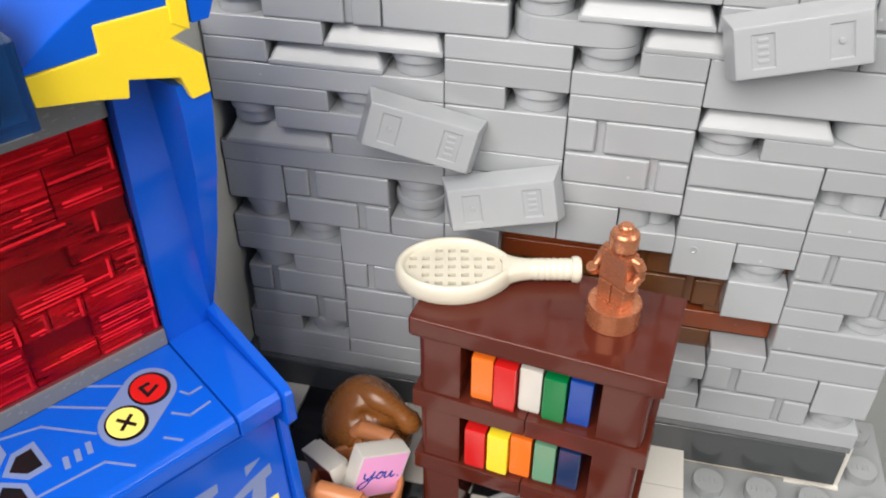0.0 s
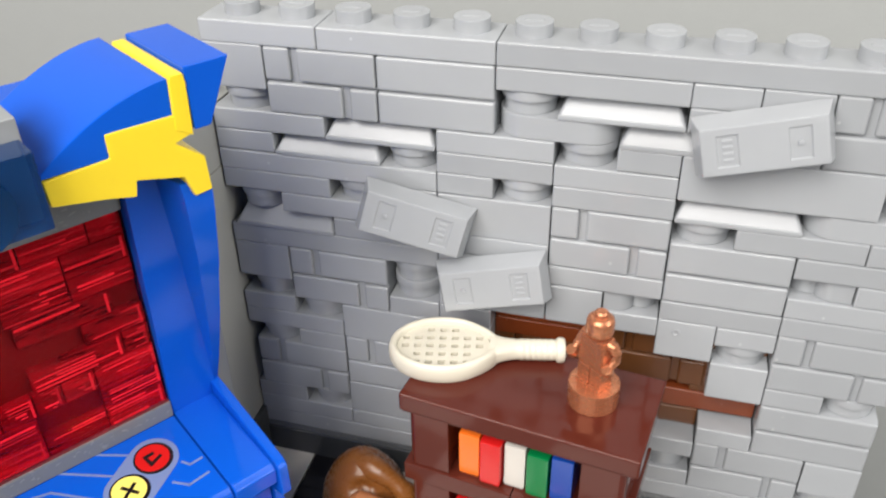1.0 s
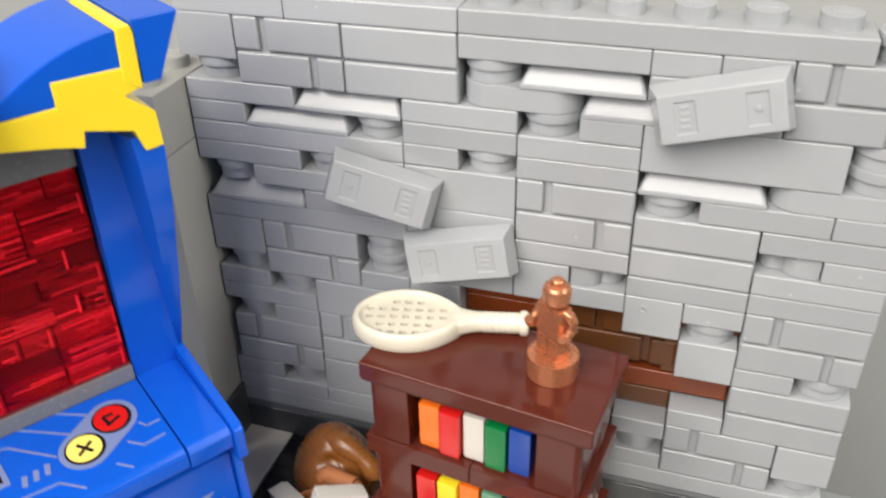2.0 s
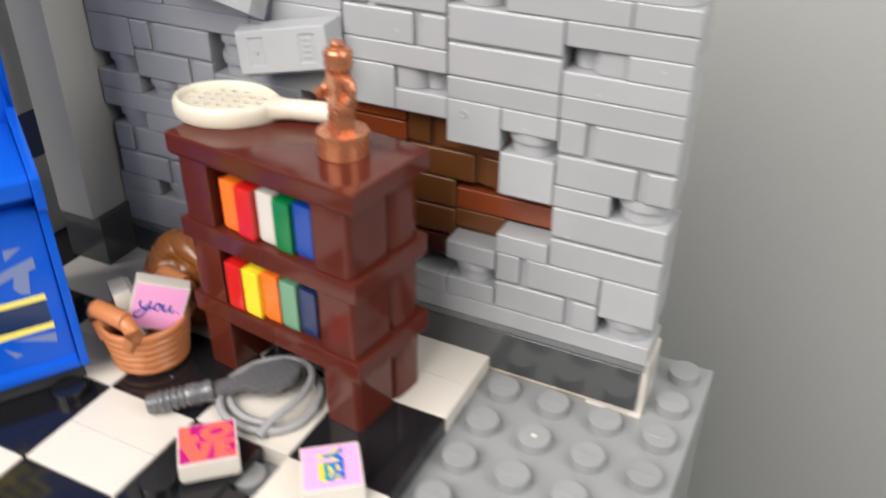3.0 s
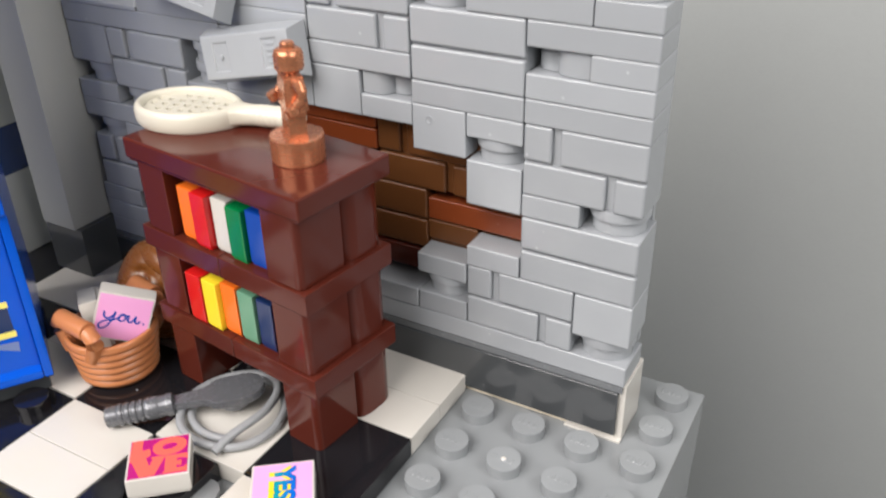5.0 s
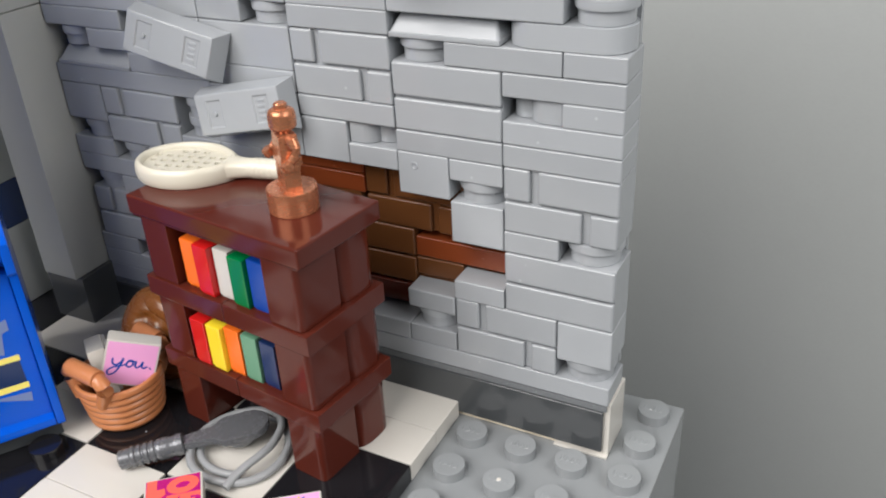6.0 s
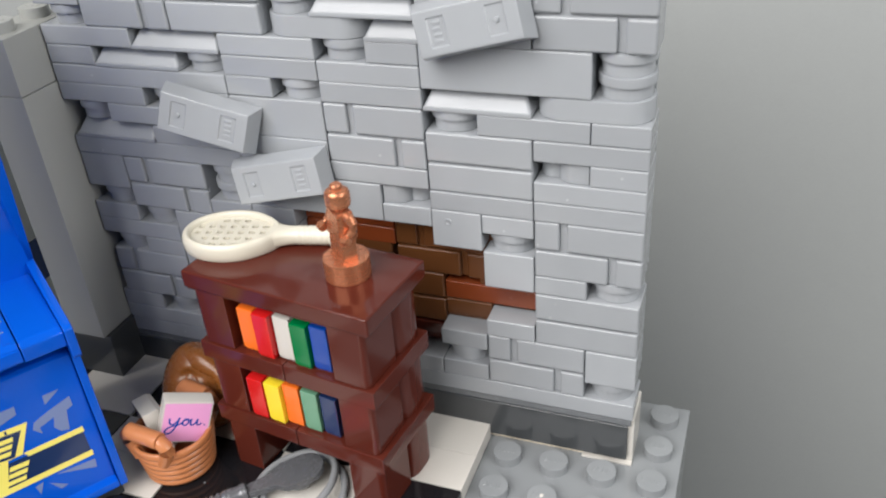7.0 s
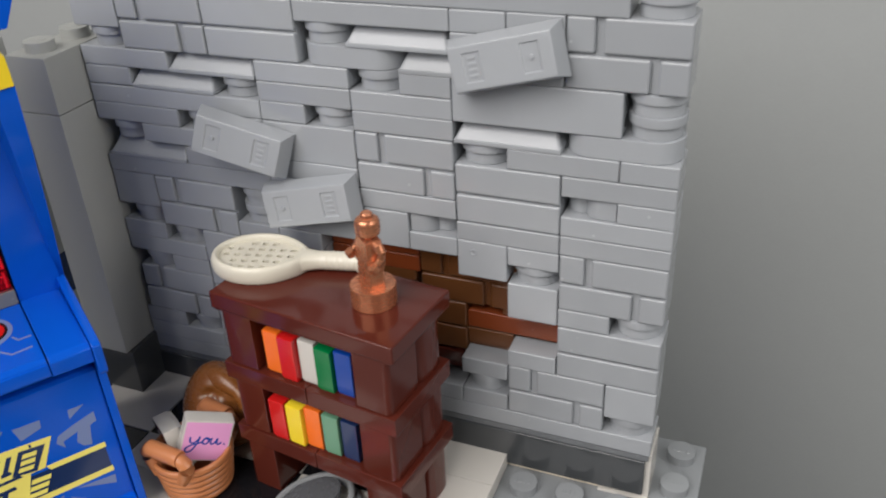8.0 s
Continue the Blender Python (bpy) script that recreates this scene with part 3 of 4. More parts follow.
# ---------------------------------------------------------------- racket and trophy on the bookcase
racket = thing("tennis_racket", 4.47, -1.46, TOP + 0.01, 12.5, label="cream white toy tennis racket lying on the bookcase, overhanging its edge", category="racket")
A, B = 0.92, 0.72
N = 72


def head_outline(inset):
    """The egg shape of the head, drawn out to the handle, at a distance inside its rim."""
    out = []
    for k in range(N):
        a = 2 * math.pi * k / N
        c, s = math.cos(a), math.sin(a)
        pull = max(0.0, c - 0.55) / 0.45
        out.append(((A - inset) * c + 0.10 * pull, (B - inset) * s * (1 - 0.16 * pull)))
    return out


bm = bmesh.new()
section = [(0.03, 0.0), (0.0, 0.05), (-0.012, 0.14), (-0.008, 0.24), (0.018, 0.31), (0.06, 0.345), (0.105, 0.335), (0.135, 0.29), (0.14, 0.22), (0.14, 0.10), (0.12, 0.02)]
loops = [[bm.verts.new((x, y, z)) for x, y in head_outline(inset)] for inset, z in section]
for a, b in zip(loops, loops[1:] + loops[:1]):
    for k in range(N):
        bm.faces.new((a[k], a[(k + 1) % N], b[(k + 1) % N], b[k]))
bmesh.ops.recalc_face_normals(bm, faces=bm.faces)
part("rim", bm, CREAM, racket, angle=70)

# the string face is one moulded plate with five rows of square holes
PITCH, HOLE = 0.214, 0.062
ROWS = {-2: 2, -1: 2, 0: 3, 1: 3, 2: 1}
bm = bmesh.new()
gx = sorted([-0.86, 0.93] + [k * PITCH + q for k in range(-3, 4) for q in (-HOLE, HOLE)])
gy = sorted([-0.66, 0.66] + [k * PITCH + q for k in range(-2, 3) for q in (-HOLE * 0.75, HOLE * 0.75)])
corner = {}


def plate_corner(x, y, z):
    far = math.sqrt((x / (A - 0.09)) ** 2 + (y / (B - 0.09)) ** 2)
    if far > 1:
        x, y = x / far, y / far
    key = (round(x, 4), round(y, 4), z)
    if key not in corner:
        corner[key] = bm.verts.new(key)
    return corner[key]


for i in range(len(gx) - 1):
    for j in range(len(gy) - 1):
        quad = ((gx[i], gy[j]), (gx[i + 1], gy[j]), (gx[i + 1], gy[j + 1]), (gx[i], gy[j + 1]))
        col, row = (i - 1) // 2 - 3, (j - 1) // 2 - 2
        if i % 2 and j % 2 and abs(col) <= ROWS[row]:
            for (xa, ya), (xb, yb) in zip(quad, quad[1:] + quad[:1]):
                bm.faces.new((plate_corner(xa, ya, 0.235), plate_corner(xb, yb, 0.235), plate_corner(xb, yb, 0.08), plate_corner(xa, ya, 0.08)))
            continue
        for z in (0.235, 0.08):
            ring = list(dict.fromkeys(plate_corner(x, y, z) for x, y in quad))
            if len(ring) > 2:
                bm.faces.new(ring if z > 0.1 else ring[::-1])
bmesh.ops.recalc_face_normals(bm, faces=bm.faces)
part("string_face", bm, CREAM, racket, "pierced string face", angle=30)
bm = bmesh.new()
rings = []
for k in range(15):
    q = k / 14
    x = 0.82 + 0.50 * q
    half = 0.176 + 0.16 * (1 - q) ** 2.2
    tall, mid, box = 0.158 + 0.018 * q, 0.178 + 0.012 * q, 0.45 + 0.55 * q
    ring = []
    for j in range(28):
        c, w = math.cos(2 * math.pi * j / 28), math.sin(2 * math.pi * j / 28)
        ring.append(bm.verts.new((x, half * math.copysign(abs(c) ** box, c), mid + tall * math.copysign(abs(w) ** box, w))))
    rings.append(ring)
for one, two in zip(rings, rings[1:]):
    for j in range(28):
        bm.faces.new((one[j], one[(j + 1) % 28], two[(j + 1) % 28], two[j]))
bm.faces.new(rings[0])
bm.faces.new(rings[-1])
bmesh.ops.recalc_face_normals(bm, faces=bm.faces)
part("throat", bm, CREAM, racket, angle=50)
bm = bmesh.new()
turn = pose(0, 0, 0.19, 0, 90, 0)
grip = [(0.1, 1.2), (0.178, 1.27)]
for k in range(6):
    grip += [(0.1775, 1.33 + 0.1 * k), (0.186, 1.35 + 0.1 * k), (0.186, 1.39 + 0.1 * k), (0.1775, 1.41 + 0.1 * k)]
grip += [(0.18, 1.95), (0.212, 1.965), (0.22, 2.0), (0.22, 2.06), (0.19, 2.1)]
bm_lathe(bm, grip, seg=28, m=turn)
part("handle", bm, CREAM, racket)

body = bmesh.new()
for sx in (-1, 1):
    bm_box(body, sx * 0.122 - 0.115, sx * 0.122 + 0.115, -0.17, 0.11, 0.0, 0.05, bevel=0.015)
    bm_box(body, sx * 0.122 - 0.115, sx * 0.122 + 0.115, -0.14, 0.11, 0.03, 0.35, bevel=0.02)
# both arms are bent, one close to the side, the other held off it
for arm, fist in (([(-0.17, 0.01, 0.83), (-0.25, 0.0, 0.80), (-0.295, -0.02, 0.71), (-0.31, -0.07, 0.61), (-0.31, -0.15, 0.535)], (-0.31, -0.20, 0.50)),
                  ([(0.17, 0.02, 0.83), (0.25, 0.04, 0.80), (0.295, 0.065, 0.71), (0.315, 0.05, 0.60), (0.305, -0.03, 0.51)], (0.305, -0.09, 0.465))):
    bm_tube(body, arm, [0.07, 0.088, 0.08, 0.074, 0.06], seg=10)
    bm_cyl(body, 0, 0, -0.06, 0.06, 0.085, seg=18, bevel=0.015, m=pose(*fist, 30, 0, 0))
bm_box(body, -0.25, 0.25, -0.13, 0.12, 0.335, 0.42, bevel=0.02)
b2 = bmesh.new()
bmesh.ops.create_cube(b2, size=1.0)
for v in b2.verts:
    up = v.co.z > 0
    v.co = Vector((v.co.x * (0.40 if up else 0.51), v.co.y * (0.27 if up else 0.32), 0.88 if up else 0.405))
bmesh.ops.bevel(b2, geom=b2.edges[:], offset=0.018, segments=2, affect="EDGES")
merge(body, b2)
bm_lathe(body, [(0.1, 0.87), (0.1, 0.91), (0.15, 0.92), (0.19, 0.945), (0.205, 0.98), (0.205, 1.15), (0.185, 1.205), (0.14, 1.235), (0.1, 1.24), (0.1, 1.3), (0.08, 1.32)], seg=32)
bm = bmesh.new()
bm_cyl(bm, 0, 0, 0, 0.40, 0.415, seg=48, bevel=0.025)
merge(bm, body, pose(0, 0, 0.385) @ Matrix.Scale(1.08, 4))
single("trophy_statue", bm, COPPER, 7.12, -1.89, TOP, -38, label="small shiny copper trophy statue on a round foot", category="statue")

# ---------------------------------------------------------------- crooked stones stuck on the wall
def crooked(cx, out, cz, angle, lean, turn_y, label, flip=False):
    ob = thing("loose_stone", label=label, category="stone", group="crooked stones on the wall")
    bm = bmesh.new()
    L, H = 1.0, 0.48
    b2 = bmesh.new()
    bmesh.ops.create_cube(b2, size=1.0)
    for v in b2.verts:
        near = v.co.y < 0
        v.co = Vector((v.co.x * 2 * (L - 0.12 if near else L), (-0.42 if near else 0.0), v.co.z * 2 * (H - 0.11 if near else H)))
    bmesh.ops.bevel(b2, geom=b2.edges[:], offset=0.03, segments=2, profile=0.6, affect="EDGES")
    # sunk square panels in the face
    face = max((f for f in b2.faces if f.normal.y < -0.9), key=lambda f: f.calc_area())
    y = face.calc_center_median().y
    bmesh.ops.delete(b2, geom=[face], context="FACES_ONLY")
    merge(bm, b2)
    fx, fz = 2 * (L - 0.12) / 2 - 0.03, (H - 0.11) - 0.03
    xs = [-fx, -0.66, -0.34, 0.34, 0.66, fx]
    zs = [-fz, -0.25, 0.25, fz]
    for i in range(5):
        for k in range(3):
            sunk = i in (1, 3) and k == 1
            a, b, c, d = xs[i], xs[i + 1], zs[k], zs[k + 1]
            if not sunk:
                bm.faces.new([bm.verts.new(v) for v in ((a, y, c), (b, y, c), (b, y, d), (a, y, d))])
            else:
                e = 0.02
                o = [(a, y, c), (b, y, c), (b, y, d), (a, y, d)]
                q = [(a + e, y + 0.024, c + e), (b - e, y + 0.024, c + e), (b - e, y + 0.024, d - e), (a + e, y + 0.024, d - e)]
                ov, qv = [bm.verts.new(v) for v in o], [bm.verts.new(v) for v in q]
                bm.faces.new(qv)
                for s in range(4):
                    bm.faces.new((ov[s], ov[(s + 1) % 4], qv[(s + 1) % 4], qv[s]))
    bmesh.ops.remove_doubles(bm, verts=bm.verts, dist=0.0005)
    bmesh.ops.recalc_face_normals(bm, faces=bm.faces)
    dot = 0.5 if not flip else -0.5
    bm_cyl(bm, dot, 0, 0.0, 0.05, 0.045, seg=16, bevel=0.022, m=pose(0, y + 0.04, 0, 90, 0, 0) @ pose(0, 0, 0))
    part("block", bm, GREY, ob)
    # the raised mark in the other panel is only a few bars
    bm = bmesh.new()
    for k in range(4):
        bm_box(bm, -dot - 0.07, -dot + 0.07, y + 0.01, y + 0.06, -0.17 + 0.1 * k, -0.12 + 0.1 * k, bevel=0.006, seg=1)
    part("raised_mark", bm, GREY, ob)
    ob.matrix_basis = pose(cx * S, out * S, cz * S, lean, turn_y, angle)
    return ob


crooked(9.08, -0.10, 9.28, 3, -7, -13.5, "light grey stone sitting crooked high on the wall, tilted upward")
crooked(3.67, -0.22, 7.20, 7, -11, 15, "light grey stone sitting crooked on the wall, tilted downward", True)
crooked(5.08, -0.20, 6.10, 8, -9, -10, "light grey stone sitting crooked just above the bookcase", True)

# ---------------------------------------------------------------- arcade machine
# local axes: x towards its player, y to its far side, z up
ARC = pose(2.63 * S, -4.02 * S, P * S, 0, 0, -33.4) @ pose(0, 0, 0)
arcade = new("arcade_machine")
arcade.empty_display_size = 0.004
arcade.matrix_basis = ARC
tagged(arcade, "bright blue arcade machine with yellow arches and a clear red screen", "arcade machine")
G = -P    # heights below are above the base slab


def abox(name, mat, s0, s1, w0, w1, z0, z1, label="", bevel=0.03, parent=None):
    bm = bmesh.new()
    bm_box(bm, s0, s1, -w1, -w0, z0 + G, z1 + G, bevel=bevel)
    return part(name, bm, mat, parent or arcade, label)


def aprism(name, mat, pts, w0, w1, label="", bevel=0.03, parent=None):
    bm = bmesh.new()
    bm_prism(bm, [(s, z + G) for s, z in pts], -w1, -w0, "xz", bevel=bevel)
    return part(name, bm, mat, parent or arcade, label)


FIN = [(-2.09, 5.19), (-1.85, 5.8), (-1.66, 6.35), (-1.47, 6.9), (-1.25, 7.7), (-1.12, 8.1), (-0.95, 9.0), (-0.92, 9.25), (-0.92, 9.48)]
ARM = [(-4.0, 4.3), (-4.0, 4.93), (-2.0, 4.93), (-0.2, 4.72), (-0.1, 4.62), (-0.1, 4.34), (-0.2, 4.27), (-0.45, 4.18), (-0.6, 4.0), (-4.0, 4.0)]
LIP = [(-4.0, 4.3), (-4.0, 5.0), (-2.2, 5.0), (-2.12, 5.2), (-1.95, 5.17), (-0.14, 4.78), (-0.02, 4.68), (0.0, 4.12), (-0.06, 4.04), (-0.3, 3.98)]
SIDE_LOW = [(-4.0, 0.8), (-4.0, 4.25), (-0.42, 4.25), (-0.33, 3.95), (0.0, 0.85), (-0.02, 0.8)]


def side_column(near):
    """A column that flares forward as it rises: a slanting inner face and a narrow front edge."""
    bm = bmesh.new()
    rings = []
    for k, (sf, z) in enumerate([(-2.05, 4.9)] + FIN):
        h = (z - 4.9) / 4.58
        c = 0.06 + 0.40 * h
        inner = -2.05 + 0.28 * h
        ring = [(-4.0, 0.0), (sf, 0.0), (sf - 0.02 - 0.08 * h * h, c - 0.06 * h), (inner + 0.25 * (sf - inner), c + 0.06 * h), (inner, 0.9), (-4.0, 0.9)]
        rings.append([bm.verts.new((a, -(w if near else 6.0 - w), z + G)) for a, w in ring])
    for a, b in zip(rings, rings[1:]):
        for q in range(6):
            bm.faces.new((a[q], a[(q + 1) % 6], b[(q + 1) % 6], b[q]))
    bm.faces.new(rings[0])
    bm.faces.new(rings[-1])
    bmesh.ops.recalc_face_normals(bm, faces=bm.faces)
    hard = [e for e in bm.edges if len(e.link_faces) == 2 and e.calc_face_angle(0) > 0.45]
    bmesh.ops.bevel(bm, geom=hard, offset=0.022, segments=2, profile=0.6, affect="EDGES", clamp_overlap=True)
    return part("side_column", bm, BLUE, arcade)


for near in (True, False):
    side_column(near)
    aprism("arm_rest", BLUE, ARM, *((0.17, 0.9) if near else (5.1, 5.83)))
    aprism("arm_lip", BLUE, LIP, *((0.0, 0.165) if near else (5.835, 6.0)))
    aprism("cheek", BLUE, SIDE_LOW, *((0.004, 0.16) if near else (5.84, 5.996)))
abox("cabinet_body", BLUE, -4.0, -0.95, 0.17, 5.83, 0.8, 4.0)
FRONT = [(-0.94, 3.995), (-0.5, 3.995), (-0.42, 3.95), (-0.2, 1.0), (-0.05, 0.95), (-0.03, 0.8), (-0.94, 0.8)]
front = aprism("front_panel", BLUE, FRONT, 0.17, 5.83, "blue front panel printed with yellow bars and grey shards")
abox("foot", DARK_GREY, -3.8, -0.25, 0.1, 5.9, 0.4, 0.8)
abox("rear_panel", BLUE, -4.0, -2.5, 0.9, 5.1, 4.2, 9.5)
aprism("control_deck", BLUE, [(-2.5, 4.0), (-2.5, 4.6), (-0.14, 4.6), (-0.12, 4.36), (-0.2, 4.28), (-0.45, 4.18), (-0.6, 4.0)], 0.915, 5.085)
deck = aprism("control_panel", BLUE, [(-2.0, 4.6), (-2.0, 4.93), (-0.24, 4.70), (-0.16, 4.62), (-0.16, 4.5)], 0.92, 5.08, "blue control panel printed with buttons and circuit lines")

# screen: clear red slabs in front of a dark box
abox("screen_surround", DARK_GREY, -2.5, -2.28, 0.9, 5.1, 4.9, 9.45)
abox("screen_sill", MID_GREY, -2.3, -1.98, 0.92, 5.08, 4.93, 5.24, "grey sill below the screen")
abox("screen_head", MID_GREY, -2.3, -1.96, 0.92, 5.08, 8.9, 9.45, "grey strip above the screen")
screen = abox("screen", MAROON, -2.3, -2.2, 0.93, 5.07, 5.24, 8.9, "dark red screen built of small clear red bars", bevel=0.0)
rnd = random.Random(11)
for k in range(9):
    w = 0.94
    z = 5.25 + 0.405 * k
    while w < 5.0:
        e = min(w + rnd.choice((0.42, 0.5, 0.95, 0.95, 1.4)), 5.06)
        kind = rnd.random()
        if kind > 0.15:
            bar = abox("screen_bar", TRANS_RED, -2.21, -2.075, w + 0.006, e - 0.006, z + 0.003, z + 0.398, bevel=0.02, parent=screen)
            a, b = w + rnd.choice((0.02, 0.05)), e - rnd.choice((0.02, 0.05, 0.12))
            # thin ridges, their paler red standing for highlights on the bar
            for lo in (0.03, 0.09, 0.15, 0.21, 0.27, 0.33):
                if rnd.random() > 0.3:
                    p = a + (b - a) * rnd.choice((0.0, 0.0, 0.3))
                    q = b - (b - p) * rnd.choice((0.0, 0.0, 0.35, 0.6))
                    abox("screen_ridge", RED_GLINT, -2.1, -2.054 - rnd.choice((0.0, 0.008, 0.014)), p, q, z + lo, z + lo + rnd.choice((0.016, 0.024, 0.034)), bevel=0.01, parent=screen)
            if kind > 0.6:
                abox("screen_ridge", RED_GLINT, -2.1, -2.058, a, a + 0.045, z + 0.03, z + 0.36, bevel=0.014, parent=screen)
        w = e
pane = abox("screen_pane", RED_GLASS, -2.05, -2.01, 0.93, 5.07, 5.245, 8.895, "clear red pane", bevel=0.0, parent=screen)
pane.visible_shadow = False

# printed lower front
def on_front(w, t, out=0.006):
    """A place on the sloping front panel: w across, t from its foot to its head."""
    a, b = Vector((-0.2, 0, 1.0)), Vector((-0.42, 0, 3.95))
    p = a.lerp(b, t)
    return Vector((p.x + out, -w, p.z + G))


def front_patch(name, mat, pts, out=0.006, label=""):
    bm = bmesh.new()
    lowr = [bm.verts.new(on_front(w, t, out - 0.012)) for w, t in pts]
    top = [bm.verts.new(on_front(w, t, out)) for w, t in pts]
    bm.faces.new(top)
    bm.faces.new(lowr[::-1])
    for i in range(len(pts)):
        j = (i + 1) % len(pts)
        bm.faces.new((lowr[i], lowr[j], top[j], top[i]))
    bmesh.ops.recalc_face_normals(bm, faces=bm.faces)
    return part(name, bm, mat, front, label)


front_patch("print_band", NAVY, [(0.42, 0.262), (0.43, 0.435), (1.80, 0.44), (1.97, 0.262)], 0.005)
front_patch("print_stripe", PALE_YELLOW, [(0.405, 0.428), (0.41, 0.466), (1.5, 0.466), (1.44, 0.43)], 0.0095)
front_patch("print_stripe", PALE_YELLOW, [(0.405, 0.228), (0.40, 0.268), (3.4, 0.268), (3.4, 0.226)], 0.0095)
for pts in ([(0.85, 0.797), (0.56, 0.795), (0.865, 0.729)],
            [(0.43, 0.717), (0.43, 0.645), (0.56, 0.63), (0.63, 0.487), (0.77, 0.50), (0.865, 0.548), (0.80, 0.62), (1.09, 0.59), (1.08, 0.542), (1.21, 0.594), (1.15, 0.641), (0.83, 0.68)],
            [(1.82, 0.812), (1.68, 0.808), (1.34, 0.806), (1.36, 0.748), (1.74, 0.712)],
            [(1.96, 0.826), (2.06, 0.83), (2.34, 0.73), (2.25, 0.724)], [(2.46, 0.80), (2.58, 0.84), (2.70, 0.80), (2.55, 0.762)],
            [(2.82, 0.82), (2.92, 0.83), (3.0, 0.71), (2.9, 0.705)], [(3.1, 0.76), (3.3, 0.83), (3.6, 0.78), (3.4, 0.71)],
            [(0.41, 0.19), (0.43, 0.125), (0.75, 0.165), (1.12, 0.21)], [(1.55, 0.19), (1.39, 0.20), (1.51, 0.12)], [(1.3, 0.17), (1.02, 0.10), (1.15, 0.09)]):
    front_patch("print_shard", STEEL_BLUE, pts, 0.007)


def leaning(w, lo, hi, wide):
    """A bar that leans with the emblem: its foot lies farther across than its head."""
    return [(w + 1.5 * (0.64 - lo), lo), (w + 1.5 * (0.64 - lo) + wide, lo), (w + 1.5 * (0.64 - hi) + wide, hi), (w + 1.5 * (0.64 - hi), hi)]


# angular yellow emblem in two rows with plain dark strokes
front_patch("print_block", PALE_YELLOW, [(1.25, 0.667), (1.52, 0.462), (3.4, 0.462), (3.1, 0.70), (2.7, 0.70)], 0.0105)
front_patch("print_block", PALE_YELLOW, [(1.78, 0.466), (1.99, 0.24), (3.6, 0.232), (3.3, 0.466)], 0.012)
DARK = [[(1.85, 0.646), (1.39, 0.632), (1.66, 0.466), (2.09, 0.486)], leaning(1.97, 0.512, 0.638, 0.09), leaning(2.17, 0.508, 0.636, 0.08), leaning(2.36, 0.508, 0.636, 0.08),
        leaning(2.58, 0.505, 0.634, 0.10), leaning(2.80, 0.505, 0.634, 0.07), [(2.09, 0.54), (2.06, 0.515), (2.26, 0.512), (2.24, 0.537)], [(2.5, 0.585), (2.48, 0.56), (2.68, 0.557), (2.66, 0.582)],
        [(1.96, 0.482), (1.92, 0.462), (3.2, 0.458), (3.2, 0.478)], leaning(1.86, 0.29, 0.415, 0.11), leaning(2.12, 0.28, 0.412, 0.07), leaning(2.36, 0.28, 0.412, 0.12), leaning(2.66, 0.28, 0.41, 0.07),
        [(2.10, 0.42), (2.08, 0.395), (2.46, 0.39), (2.44, 0.415)], [(2.3, 0.305), (2.28, 0.28), (2.6, 0.277), (2.58, 0.302)], [(1.62, 0.668), (1.62, 0.645), (1.66, 0.645), (1.66, 0.668)]]
LIGHT = [[(1.80, 0.617), (1.55, 0.611), (1.59, 0.583), (1.84, 0.589)], [(1.86, 0.573), (1.61, 0.567), (1.65, 0.54), (1.90, 0.546)], [(1.93, 0.529), (1.67, 0.521), (1.71, 0.494), (1.97, 0.502)],
         [(1.80, 0.411), (1.46, 0.404), (1.50, 0.375), (1.84, 0.382)], [(1.86, 0.363), (1.53, 0.358), (1.57, 0.330), (1.90, 0.335)], [(1.92, 0.315), (1.60, 0.310), (1.63, 0.284), (1.96, 0.288)]]
for k, pts in enumerate(DARK):
    front_patch("print_bar", NAVY, pts, 0.014 + 0.0004 * k)
for k, pts in enumerate(LIGHT):
    front_patch("print_bar", PALE_YELLOW, pts, 0.0215 + 0.0004 * k)


# printed control panel
def on_deck(w, s, out=0.006):
    t = (s + 2.0) / 1.76
    return Vector((s, -w, 4.93 - 0.23 * t + out + G))


def deck_patch(name, mat, pts, out=0.006, label=""):
    bm = bmesh.new()
    lowr = [bm.verts.new(on_deck(w, s, out - 0.012)) for w, s in pts]
    top = [bm.verts.new(on_deck(w, s, out)) for w, s in pts]
    bm.faces.new(top)
    bm.faces.new(lowr[::-1])
    for i in range(len(pts)):
        j = (i + 1) % len(pts)
        bm.faces.new((lowr[i], lowr[j], top[j], top[i]))
    bmesh.ops.recalc_face_normals(bm, faces=bm.faces)
    return part(name, bm, mat, deck, label)


def disc(w, s, r, n=32):
    return [(w + r * math.cos(2 * math.pi * k / n), s + r * math.sin(2 * math.pi * k / n)) for k in range(n)]


def stroke(p, q, h=0.022):
    d = Vector((q[0] - p[0], q[1] - p[1])).normalized() * h
    return [(p[0] - d.y - d.x, p[1] + d.x - d.y), (q[0] - d.y + d.x, q[1] + d.x + d.y), (q[0] + d.y + d.x, q[1] - d.x + d.y), (p[0] + d.y - d.x, p[1] - d.x - d.y)]


